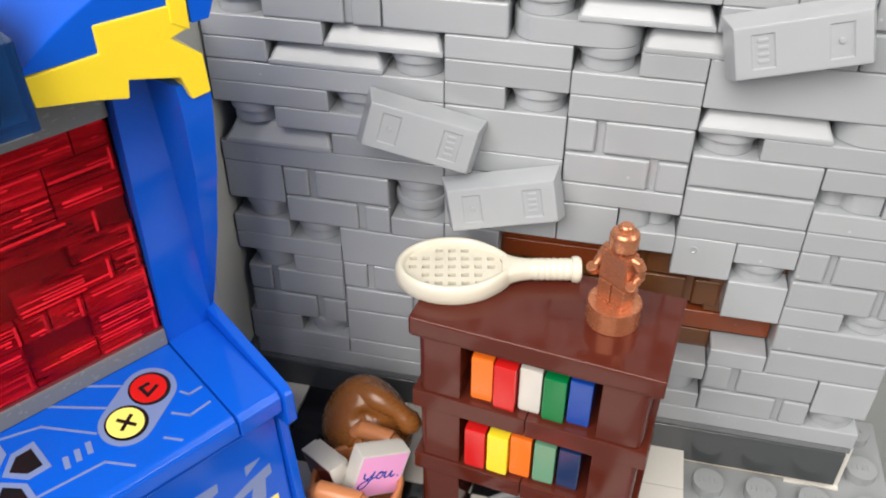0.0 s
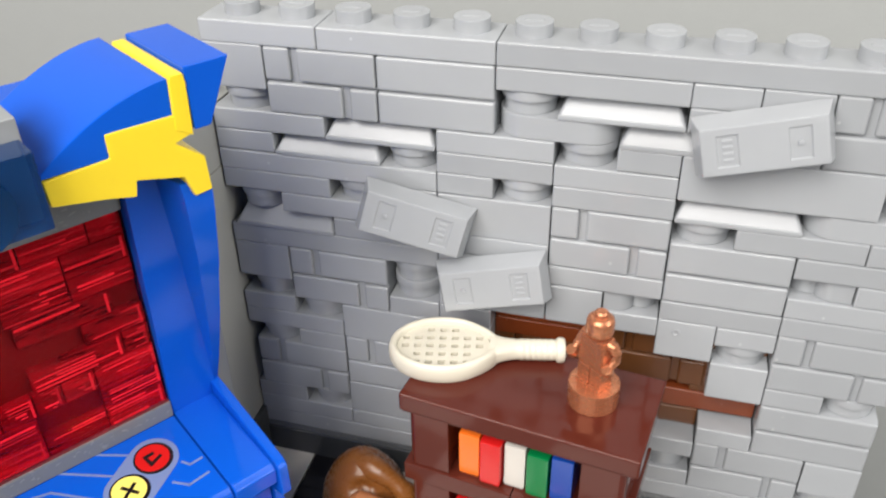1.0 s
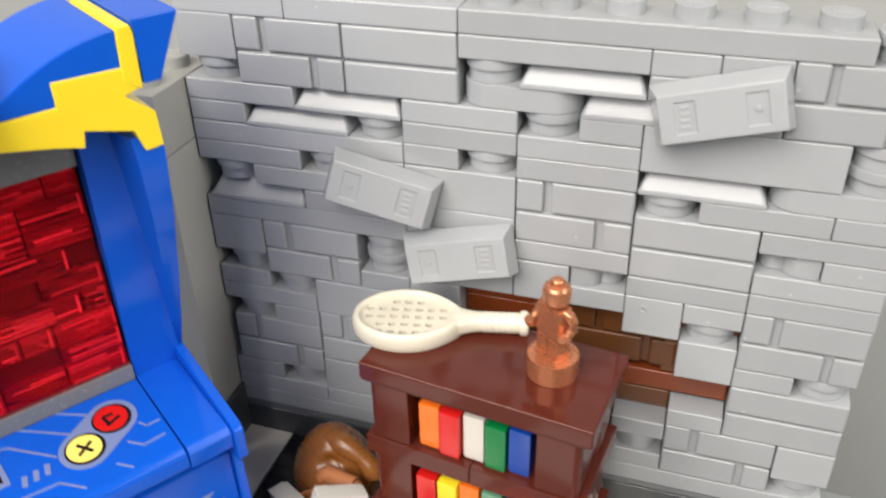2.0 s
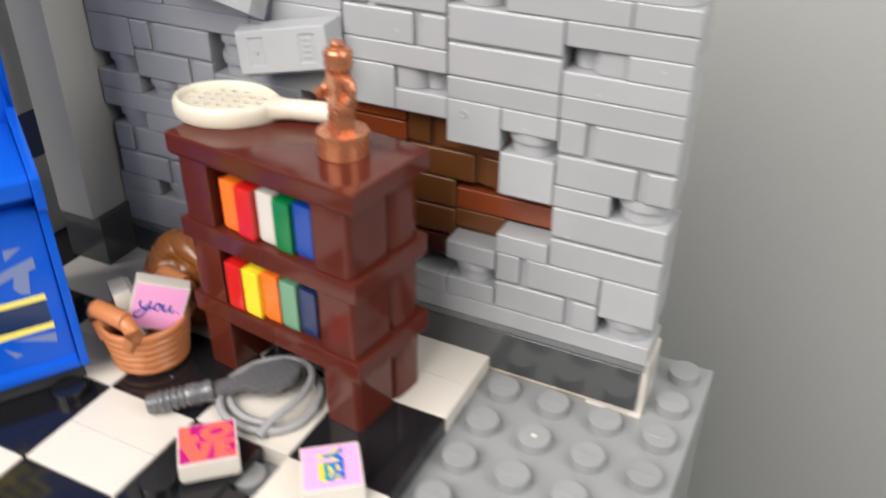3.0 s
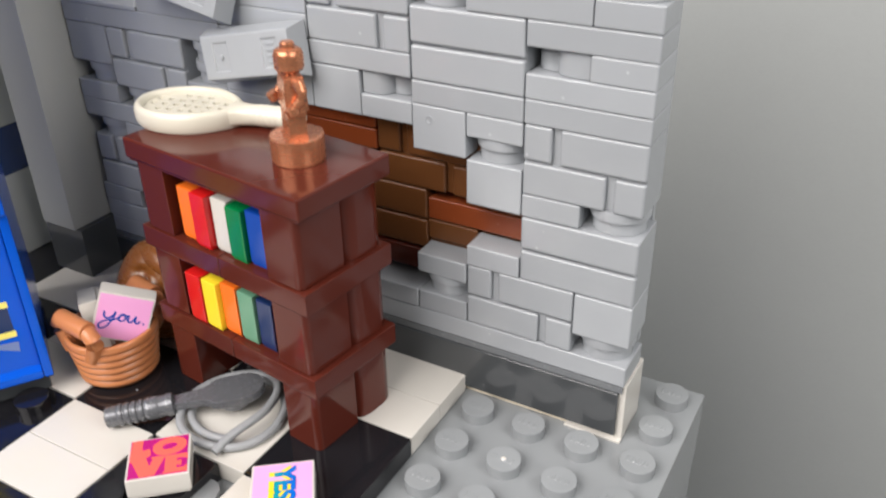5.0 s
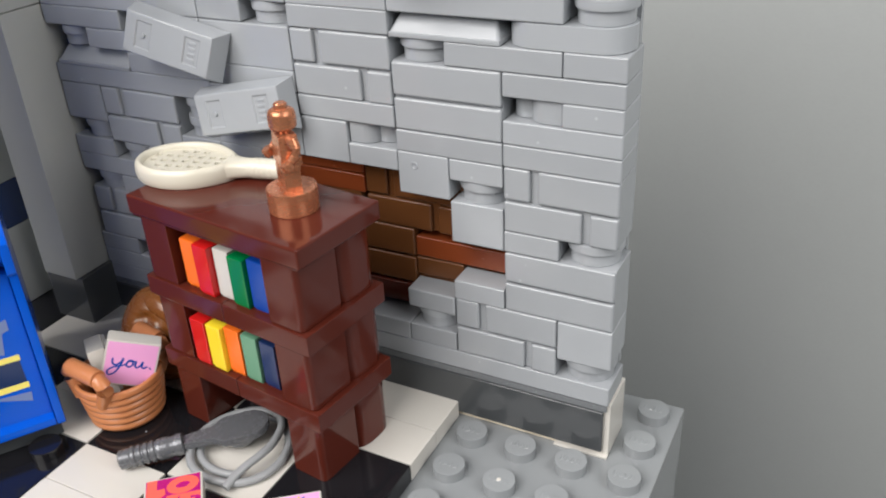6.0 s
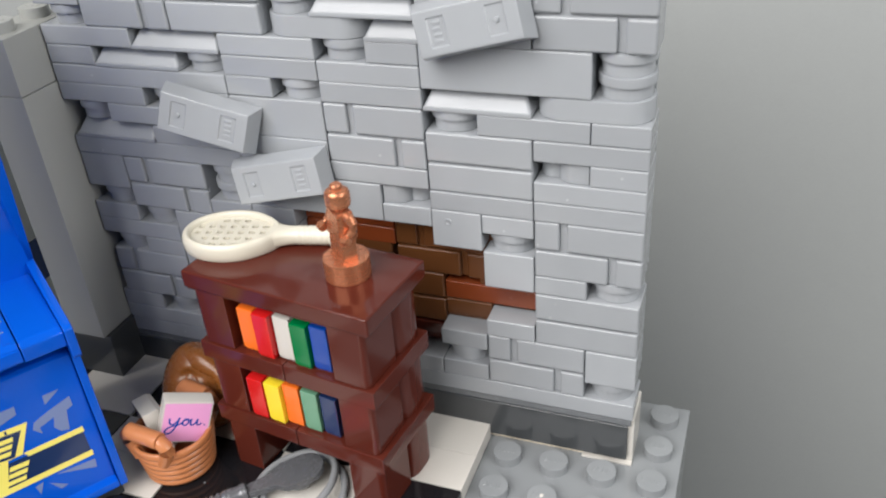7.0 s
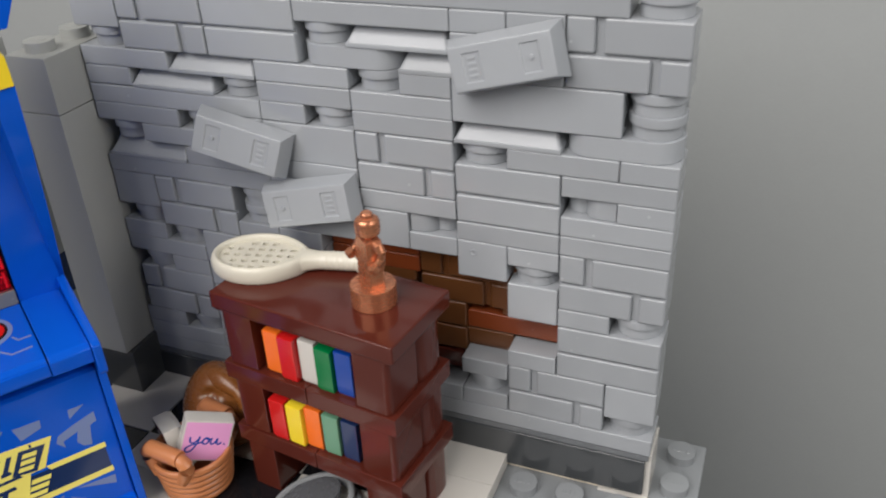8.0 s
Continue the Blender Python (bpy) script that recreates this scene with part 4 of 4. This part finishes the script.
R1, R2 = (1.58, -1.40), (2.13, -1.06)
ax = Vector((R2[0] - R1[0], R2[1] - R1[1])).normalized()
th = math.atan2(ax.y, ax.x)
caps = [(R2[0] + 0.39 * math.cos(th + a), R2[1] + 0.39 * math.sin(th + a)) for a in (radians(v) for v in range(-90, 91, 15))]
caps += [(R1[0] + 0.39 * math.cos(th + a), R1[1] + 0.39 * math.sin(th + a)) for a in (radians(v) for v in range(90, 271, 15))]
deck_patch("button_field", STEEL_BLUE, caps, 0.007)
for (w, s), mat, word in ((R1, RED, "red"), (R2, PALE_YELLOW, "yellow")):
    deck_patch("button_ring", BLACK, disc(w, s, 0.305), 0.010)
    deck_patch("button", mat, disc(w + 0.01, s - 0.01, 0.26), 0.014, f"printed round {word} button")
deck_patch("button_mark", BLACK, stroke((R2[0] - 0.1, R2[1] - 0.07), (R2[0] + 0.1, R2[1] + 0.07), 0.028), 0.018)
deck_patch("button_mark", BLACK, stroke((R2[0] - 0.07, R2[1] + 0.1), (R2[0] + 0.07, R2[1] - 0.1), 0.028), 0.0195)
for p, q, o in (((-0.1, 0.03), (0.08, 0.1), 0.018), ((0.08, 0.1), (0.1, -0.08), 0.0192), ((-0.02, -0.08), (0.1, -0.08), 0.0204)):
    deck_patch("button_mark", BLACK, stroke((R1[0] + p[0], R1[1] + p[1]), (R1[0] + q[0], R1[1] + q[1]), 0.028), o)
for k in range(3):
    w = 2.70 + 0.17 * k
    deck_patch("printed_dash", STEEL_BLUE, stroke((w, -1.07 + 0.015 * k), (w + 0.03, -0.95 + 0.015 * k), 0.04), 0.007)
LINES = [[(2.25, -2.0), (1.88, -1.70)], [(2.83, -2.0), (2.19, -1.44)], [(3.59, -1.89), (3.06, -1.74), (2.54, -1.17)], [(1.26, -1.07), (1.19, -0.95), (0.99, -0.96)],
         [(1.55, -0.81), (1.38, -0.62), (1.04, -0.65)], [(1.85, -0.51), (1.69, -0.33)], [(2.39, -0.37), (2.66, -0.67), (3.57, -0.73)]]
for line in LINES:
    for p, q in zip(line, line[1:]):
        deck_patch("circuit_line", STEEL_BLUE, stroke(p, q, 0.018), 0.0065)
cross = Vector((3.85, -1.3))
for k in range(4):
    a = 0.02 + k * math.pi / 2
    u, v = Vector((math.cos(a), math.sin(a))), Vector((-math.sin(a), math.cos(a)))
    outer = [cross + u * 0.06, cross + u * 0.3 + v * 0.26, cross + u * 0.62 + v * 0.26, cross + u * 0.62 - v * 0.26, cross + u * 0.3 - v * 0.26]
    inner = [cross + u * 0.16, cross + u * 0.33 + v * 0.17, cross + u * 0.54 + v * 0.17, cross + u * 0.54 - v * 0.17, cross + u * 0.33 - v * 0.17]
    deck_patch("arrow_field", STEEL_BLUE, [tuple(p) for p in outer], 0.008)
    deck_patch("arrow_key", BLACK, [tuple(p) for p in inner], 0.013)

# marquee: yellow beam and arches, curved blue wings, a clear blue lens in the middle
for mirror in (False, True):
    fx = (lambda w: 6.0 - w) if mirror else (lambda w: w)

    def wprism(name, mat, pts, s0, s1, label="", bevel=0.03):
        bm = bmesh.new()
        bm_prism(bm, [(-fx(w), z + G) for w, z in pts], s0, s1, "yz", bevel=bevel)
        return part(name, bm, mat, arcade, label)

    wprism("yellow_beam", YELLOW, [(0.0, 9.32), (0.26, 9.3), (0.36, 9.62), (0.98, 9.8), (1.02, 9.58), (1.4, 9.69), (2.05, 9.83), (2.07, 10.18), (1.24, 10.2), (1.24, 10.52), (0.36, 10.5), (0.13, 10.46), (0.12, 10.19), (0.38, 10.12), (0.02, 9.82)], -1.55, -0.9)
    wprism("yellow_beam_back", YELLOW, [(0.02, 9.45), (2.05, 9.7), (2.05, 10.1), (0.4, 10.18), (0.02, 9.82)], -2.5, -1.56)
    wprism("yellow_arch", YELLOW, [(0.13, 10.16), (0.36, 10.3), (0.33, 10.9), (0.31, 11.02), (0.13, 11.02), (0.11, 10.9)], -2.6, -0.88)
    curve = [(0.32 + 1.75 * k / 12, 10.98 - 0.72 * (k / 12) ** 1.8) for k in range(13)]
    wprism("curved_wing", BLUE, curve + [(2.07, 10.19), (0.32, 10.19)], -3.0, -0.93)
    wprism("side_wing", BLUE, [(0.11, 11.08), (-0.53, 11.08), (-0.14, 10.22), (0.1, 10.22)], -2.6, -0.9)
abox("lens_frame", GREY_BASE, -2.2, -1.0, 2.12, 3.88, 9.5, 11.0, "grey block behind the blue lens")
lens = abox("lens", TRANS_BLUE, -1.0, -0.55, 2.15, 3.85, 9.75, 10.75, "clear dark blue lens on the marquee")
bm = bmesh.new()
bm_cyl(bm, 0, 0, 0.0, 0.1, 0.5, seg=40, m=pose(-0.5, -3.0, 10.25 + G, 0, 90, 0))
part("lens_dish", bm, LENS_TEAL, lens, "clear teal disc")
abox("roof", BLUE, -4.0, -2.5, 0.3, 5.7, 9.5, 10.3)

# ---------------------------------------------------------------- basket and what is in and round it
basket = thing("basket", 3.05, -2.93, P, 0, label="nougat brown ribbed basket with two curved handles, holding printed tiles", category="basket")
bm = bmesh.new()
prof = [(0.60, 0.0), (0.66, 0.02)]
for k in range(6):
    z = 0.05 + 0.16 * k
    r = 0.70 + 0.024 * k
    prof += [(r - 0.035, z), (r + 0.02, z + 0.03), (r + 0.035, z + 0.08), (r + 0.02, z + 0.13)]
prof += [(0.84, 1.02), (0.79, 1.04), (0.74, 1.0), (0.64, 0.2), (0.5, 0.12)]
bm_lathe(bm, prof, seg=56)
part("bowl", bm, NOUGAT, basket, angle=70)
for a in (264, 78):
    bm = bmesh.new()
    c, s = math.cos(radians(a)), math.sin(radians(a))
    t = Vector((-s, c, 0))
    o = Vector((c, s, 0))
    h = 0.34 if a > 180 else 0.27
    q = o * (0.68 if a > 180 else 0.8)
    up = Vector((0, 0, 1.02))
    bar = [q + t * w + up * 1.36 for w in (-h - 0.07, -h - 0.055, -h * 0.5, 0.0, h * 0.5, h + 0.055, h + 0.07)]
    bm_tube(bm, bar, [0.155, 0.175, 0.175, 0.175, 0.175, 0.175, 0.155], seg=28)
    for w in (-1, 1):
        leg = [q + t * w * (h - 0.05) + up * 1.345, q + t * w * (h + 0.08) + up * 1.325, q * 0.99 + t * w * (h + 0.155) + up * 1.23, q * 0.97 + t * w * (h + 0.15) + up * 1.1,
               q * 0.96 + t * w * (h + 0.08) + up * 0.95, o * 0.68 + t * w * 0.3 + up * 0.72]
        bm_tube(bm, leg, [0.13, 0.15, 0.155, 0.155, 0.15, 0.12], seg=20)
    part("handle", bm, NOUGAT, basket, angle=70)


def printed_tile(name, m, face_mat, label, group="printed tiles"):
    ob = new(name)
    ob.empty_display_size = 0.003
    ob.matrix_basis = m
    tagged(ob, label, "tile", group)
    bm = bmesh.new()
    bm_box(bm, -0.49, 0.49, -0.49, 0.49, 0.06, P, bevel=0.025)
    bm_box(bm, -0.455, 0.455, -0.455, 0.455, 0.0, 0.07, bevel=0.0)
    part("tile_body", bm, WHITE, ob)
    bm = bmesh.new()
    bm_box(bm, -0.455, 0.455, -0.455, 0.455, P - 0.01, P + 0.004, bevel=0.0)
    part("printed_face", bm, face_mat, ob)
    return ob


def tile_pose(corner_a, corner_b, corner_c):
    """From the top-left, top-right and bottom-right corners of the printed face."""
    a, b, c = Vector(corner_a), Vector(corner_b), Vector(corner_c)
    x = (b - a).normalized()
    y = (b - c)
    y = (y - x * y.dot(x)).normalized()
    z = x.cross(y)
    mid = (a + c) / 2
    o = mid - z * P
    m = Matrix((x, y, z)).transposed().to_4x4()
    m.translation = o * S
    return m


T = pose(0, 0, P + 0.008)
love = printed_tile("love_tile", pose(5.89 * S, -4.68 * S, (P + 0.03) * S, 0, 0, 42) @ pose(0, 0, 0, -2, 1, 0), MAGENTA, "white square tile with coral LOVE on magenta, lying on the floor")


def printed_shape(parent, mat, pts, label="", lift=0.0):
    """A flat printed shape on a tile's face, in parts of its width from the upper left corner."""
    bm = bmesh.new()
    bm_prism(bm, [((u - 0.5) * 0.9, (0.5 - v) * 0.9) for u, v in pts], P + 0.002, P + 0.008 + lift, "xy", bevel=0.0)
    return part("lettering", bm, mat, parent, label)


printed_shape(love, CORAL, [(0.02, 0.0), (0.20, 0.0), (0.20, 0.29), (0.34, 0.27), (0.36, 0.44), (0.30, 0.49), (0.0, 0.49)], "coral letter")
printed_shape(love, CORAL, [(0.0, 0.49), (0.28, 0.49), (0.35, 0.74), (0.41, 0.55), (0.38, 0.55), (0.38, 0.50), (0.61, 0.50), (0.60, 0.56), (0.45, 0.99), (0.20, 0.99), (0.04, 0.57), (0.0, 0.57)], "coral letter")
printed_shape(love, CORAL, [(0.60, 0.51), (1.0, 0.51), (1.0, 0.66), (0.95, 0.62), (0.82, 0.61), (0.82, 0.69), (0.90, 0.67), (0.90, 0.81), (0.82, 0.79), (0.82, 0.87), (0.95, 0.87), (1.0, 0.80), (1.0, 0.98), (0.58, 0.98), (0.62, 0.92), (0.62, 0.57)], "coral letter")
bm = bmesh.new()
ring = [[bm.verts.new(((0.68 - 0.5) * 0.9 + rx * math.cos(a) * math.cos(0.2) - ry * math.sin(a) * math.sin(0.2), (0.5 - 0.255) * 0.9 + rx * math.cos(a) * math.sin(0.2) + ry * math.sin(a) * math.cos(0.2), z))
         for a in (2 * math.pi * k / 40 for k in range(40))] for rx, ry, z in ((0.27, 0.215, P + 0.002), (0.27, 0.215, P + 0.008), (0.12, 0.075, P + 0.008), (0.12, 0.075, P + 0.002))]
for a, b in zip(ring, ring[1:]):
    for k in range(40):
        bm.faces.new((a[k], a[(k + 1) % 40], b[(k + 1) % 40], b[k]))
bmesh.ops.recalc_face_normals(bm, faces=bm.faces)
part("lettering", bm, CORAL, love, "coral letter")
yes = printed_tile("yes_tile", pose(8.02 * S, -4.20 * S, (P + 0.012) * S, 0, 0, 37), PINK, "white square tile with cyan YES on pink, on the floor")
lettering("YES", 0.435, YELLOW, yes, T @ pose(-0.06, 0.03, 0, 0, 0, -90), width=3.5, label="yellow shadow letters")
lettering("YES", 0.435, TEAL, yes, T @ pose(0.02, 0.015, 0.006, 0, 0, -90), width=3.0, label="blue letters")
you = printed_tile("you_tile", tile_pose((3.35, -3.12, 2.26), (3.98, -2.57, 1.94), (3.70, -2.86, 1.19)), PINK, "white square tile with blue handwriting on pink, standing in the basket")


def brush_line(points, r):
    """A rounded line drawn smoothly through a few points of a printed face, lying almost flat on it."""
    path = smooth_line([Vector((x, y, 0)) for x, y in points], 6)
    b2 = bmesh.new()
    bm_tube(b2, [tuple(p) for p in path], r, seg=8)
    bmesh.ops.scale(b2, vec=(1, 1, 0.25), verts=b2.verts)
    bmesh.ops.translate(b2, vec=(0, 0, P + 0.006), verts=b2.verts)
    return b2


# the handwritten word: y, o, u and a full stop
part("handwriting", brush_line([(-0.33, 0.10), (-0.32, -0.01), (-0.25, -0.04), (-0.17, 0.04), (-0.14, 0.12), (-0.18, -0.06), (-0.26, -0.22), (-0.36, -0.27), (-0.39, -0.19), (-0.30, -0.10), (-0.16, -0.05), (-0.07, 0.0)], 0.018), ROYAL, you, "blue handwriting", 70)
part("handwriting", brush_line([(-0.07, 0.0), (-0.03, 0.08), (0.03, 0.08), (0.045, 0.0), (-0.01, -0.06), (-0.07, -0.03), (-0.05, 0.05), (0.03, 0.07), (0.10, 0.06)], 0.018), ROYAL, you, "", 70)
part("handwriting", brush_line([(0.10, 0.09), (0.09, -0.02), (0.13, -0.06), (0.19, 0.0), (0.22, 0.08), (0.215, -0.02), (0.25, -0.06), (0.31, -0.01)], 0.018), ROYAL, you, "", 70)
part("handwriting", brush_line([(0.355, -0.045), (0.37, -0.045), (0.375, -0.04)], 0.026), ROYAL, you, "", 70)
printed_tile("note_tile", tile_pose((1.96, -2.72, 1.63), (2.67, -3.23, 1.85), (2.88, -3.29, 0.97)), MAROON, "white square tile with a dark red face, standing in the basket")

# lumpy brown sack leaning between basket and bookcase
sack = thing("sack", 2.78, -1.45, P, 0, label="glossy caramel brown sack with folds and a tied neck", category="sack")
bm = bmesh.new()
bmesh.ops.create_uvsphere(bm, u_segments=140, v_segments=84, radius=1.0)
for v in bm.verts:
    a = math.atan2(v.co.y, v.co.x)
    z = v.co.z
    # folds spread downwards from the hollow under the tied neck
    drop = 0.62 - z
    spread = max(0.0, min(1.0, drop / 0.25)) * max(0.0, 1 - (drop / 1.1) ** 2)
    fold = 1.0
    for aim, high in ((-0.62, 0.10), (-0.12, 0.13), (0.34, 0.13), (0.85, 0.09)):
        off = a + 1.25 - aim * (0.25 + 0.9 * max(drop, 0.0))
        fold += high * spread * (math.exp(-(off / 0.085) ** 2) - 0.7 * math.exp(-((off - 0.2) / 0.13) ** 2))
    fold -= 0.30 * math.exp(-((a + 1.25) / 0.42) ** 2 - ((z - 0.58) / 0.14) ** 2)
    v.co.x = v.co.x * 0.88 * fold * (1 - 0.24 * z) - 0.03 * z
    v.co.y *= 0.80 * fold * (1 - 0.2 * z)
    v.co.z = max(0.0, 0.90 + 1.06 * z)
part("bag", bm, LEATHER, sack, angle=80)
bm = bmesh.new()
bm_tube(bm, [(-0.25, -0.02, 1.60), (0.0, -0.06, 1.72), (0.25, -0.10, 1.72), (0.48, -0.14, 1.65), (0.66, -0.17, 1.56), (0.80, -0.2, 1.46), (0.90, -0.22, 1.36), (0.96, -0.23, 1.24), (0.97, -0.23, 1.17)],
        [0.16, 0.25, 0.27, 0.23, 0.19, 0.19, 0.24, 0.23, 0.16], seg=28)
part("neck", bm, LEATHER, sack, angle=80)

# paddle brush and a coil of cord on the floor
brush = thing("hand_mirror", 4.17, -4.27, P + 0.02, 42.5, label="gunmetal grey hand mirror with ribbed grip on a cord coil", category="mirror")
TILT = pose(0, 0, 0.2, 0, -4, 0)
bm = bmesh.new()
turn = TILT @ pose(0, 0, 0, 0, 90, 0)
grip = [(0.13, 0.0), (0.18, 0.03), (0.18, 0.2)]
for k in range(4):
    grip += [(0.175, 0.22 + 0.12 * k), (0.2, 0.245 + 0.12 * k), (0.2, 0.295 + 0.12 * k), (0.175, 0.32 + 0.12 * k)]
grip += [(0.2, 0.72), (0.205, 0.75), (0.205, 0.9), (0.19, 0.92), (0.19, 1.04), (0.205, 1.06), (0.205, 1.16), (0.16, 1.19)]
bm_lathe(bm, grip, seg=28, m=turn)
part("grip", bm, SILVER, brush)
bm = bmesh.new()
outline = [(1.1, 0.12), (1.4, 0.15), (1.70, 0.18), (1.78, 0.22), (1.84, 0.29), (1.92, 0.34), (2.04, 0.36), (2.38, 0.36), (2.54, 0.33), (2.67, 0.24), (2.74, 0.11), (2.76, 0.0)]
outline += [(x, -y) for x, y in outline[-2::-1]]
bm_prism(bm, outline, -0.07, 0.08, "xy", bevel=0.022, m=TILT)
part("paddle", bm, SILVER, brush)
bm = bmesh.new()
bm_cyl(bm, 2.2, 0, -0.24, -0.06, 0.27, seg=32, m=TILT)
part("boss", bm, SILVER, brush)

cord = thing("cord", 6.02, -2.86, P, 0, label="soft grey plastic cord coiled in loops on the floor", category="cord")
bm = bmesh.new()
path = [(0.33, -1.09, 0.13), (0.36, -0.81, 0.20), (0.43, -0.53, 0.25), (0.50, -0.25, 0.27), (0.52, 0.06, 0.27), (0.44, 0.41, 0.27), (0.26, 0.68, 0.26), (-0.05, 0.80, 0.25), (-0.42, 0.72, 0.24),
        (-0.80, 0.36, 0.22), (-0.96, -0.10, 0.20), (-0.90, -0.52, 0.18), (-0.68, -0.83, 0.15), (-0.33, -0.99, 0.12), (0.12, -0.98, 0.10), (0.52, -0.80, 0.09), (0.76, -0.45, 0.09), (0.78, 0.03, 0.09),
        (0.56, 0.49, 0.09), (0.10, 0.82, 0.09), (-0.40, 0.78, 0.09), (-0.75, 0.42, 0.09), (-0.88, 0.0, 0.09), (-0.83, -0.36, 0.09), (-0.64, -0.60, 0.09), (-0.29, -0.76, 0.09), (0.04, -0.77, 0.085), (0.30, -0.69, 0.085)]
path = [tuple(p) for p in smooth_line([Vector(p) for p in path], 4)]
bm_tube(bm, path, 0.077, seg=12)
part("loop", bm, ROPE_GREY, cord, angle=70)
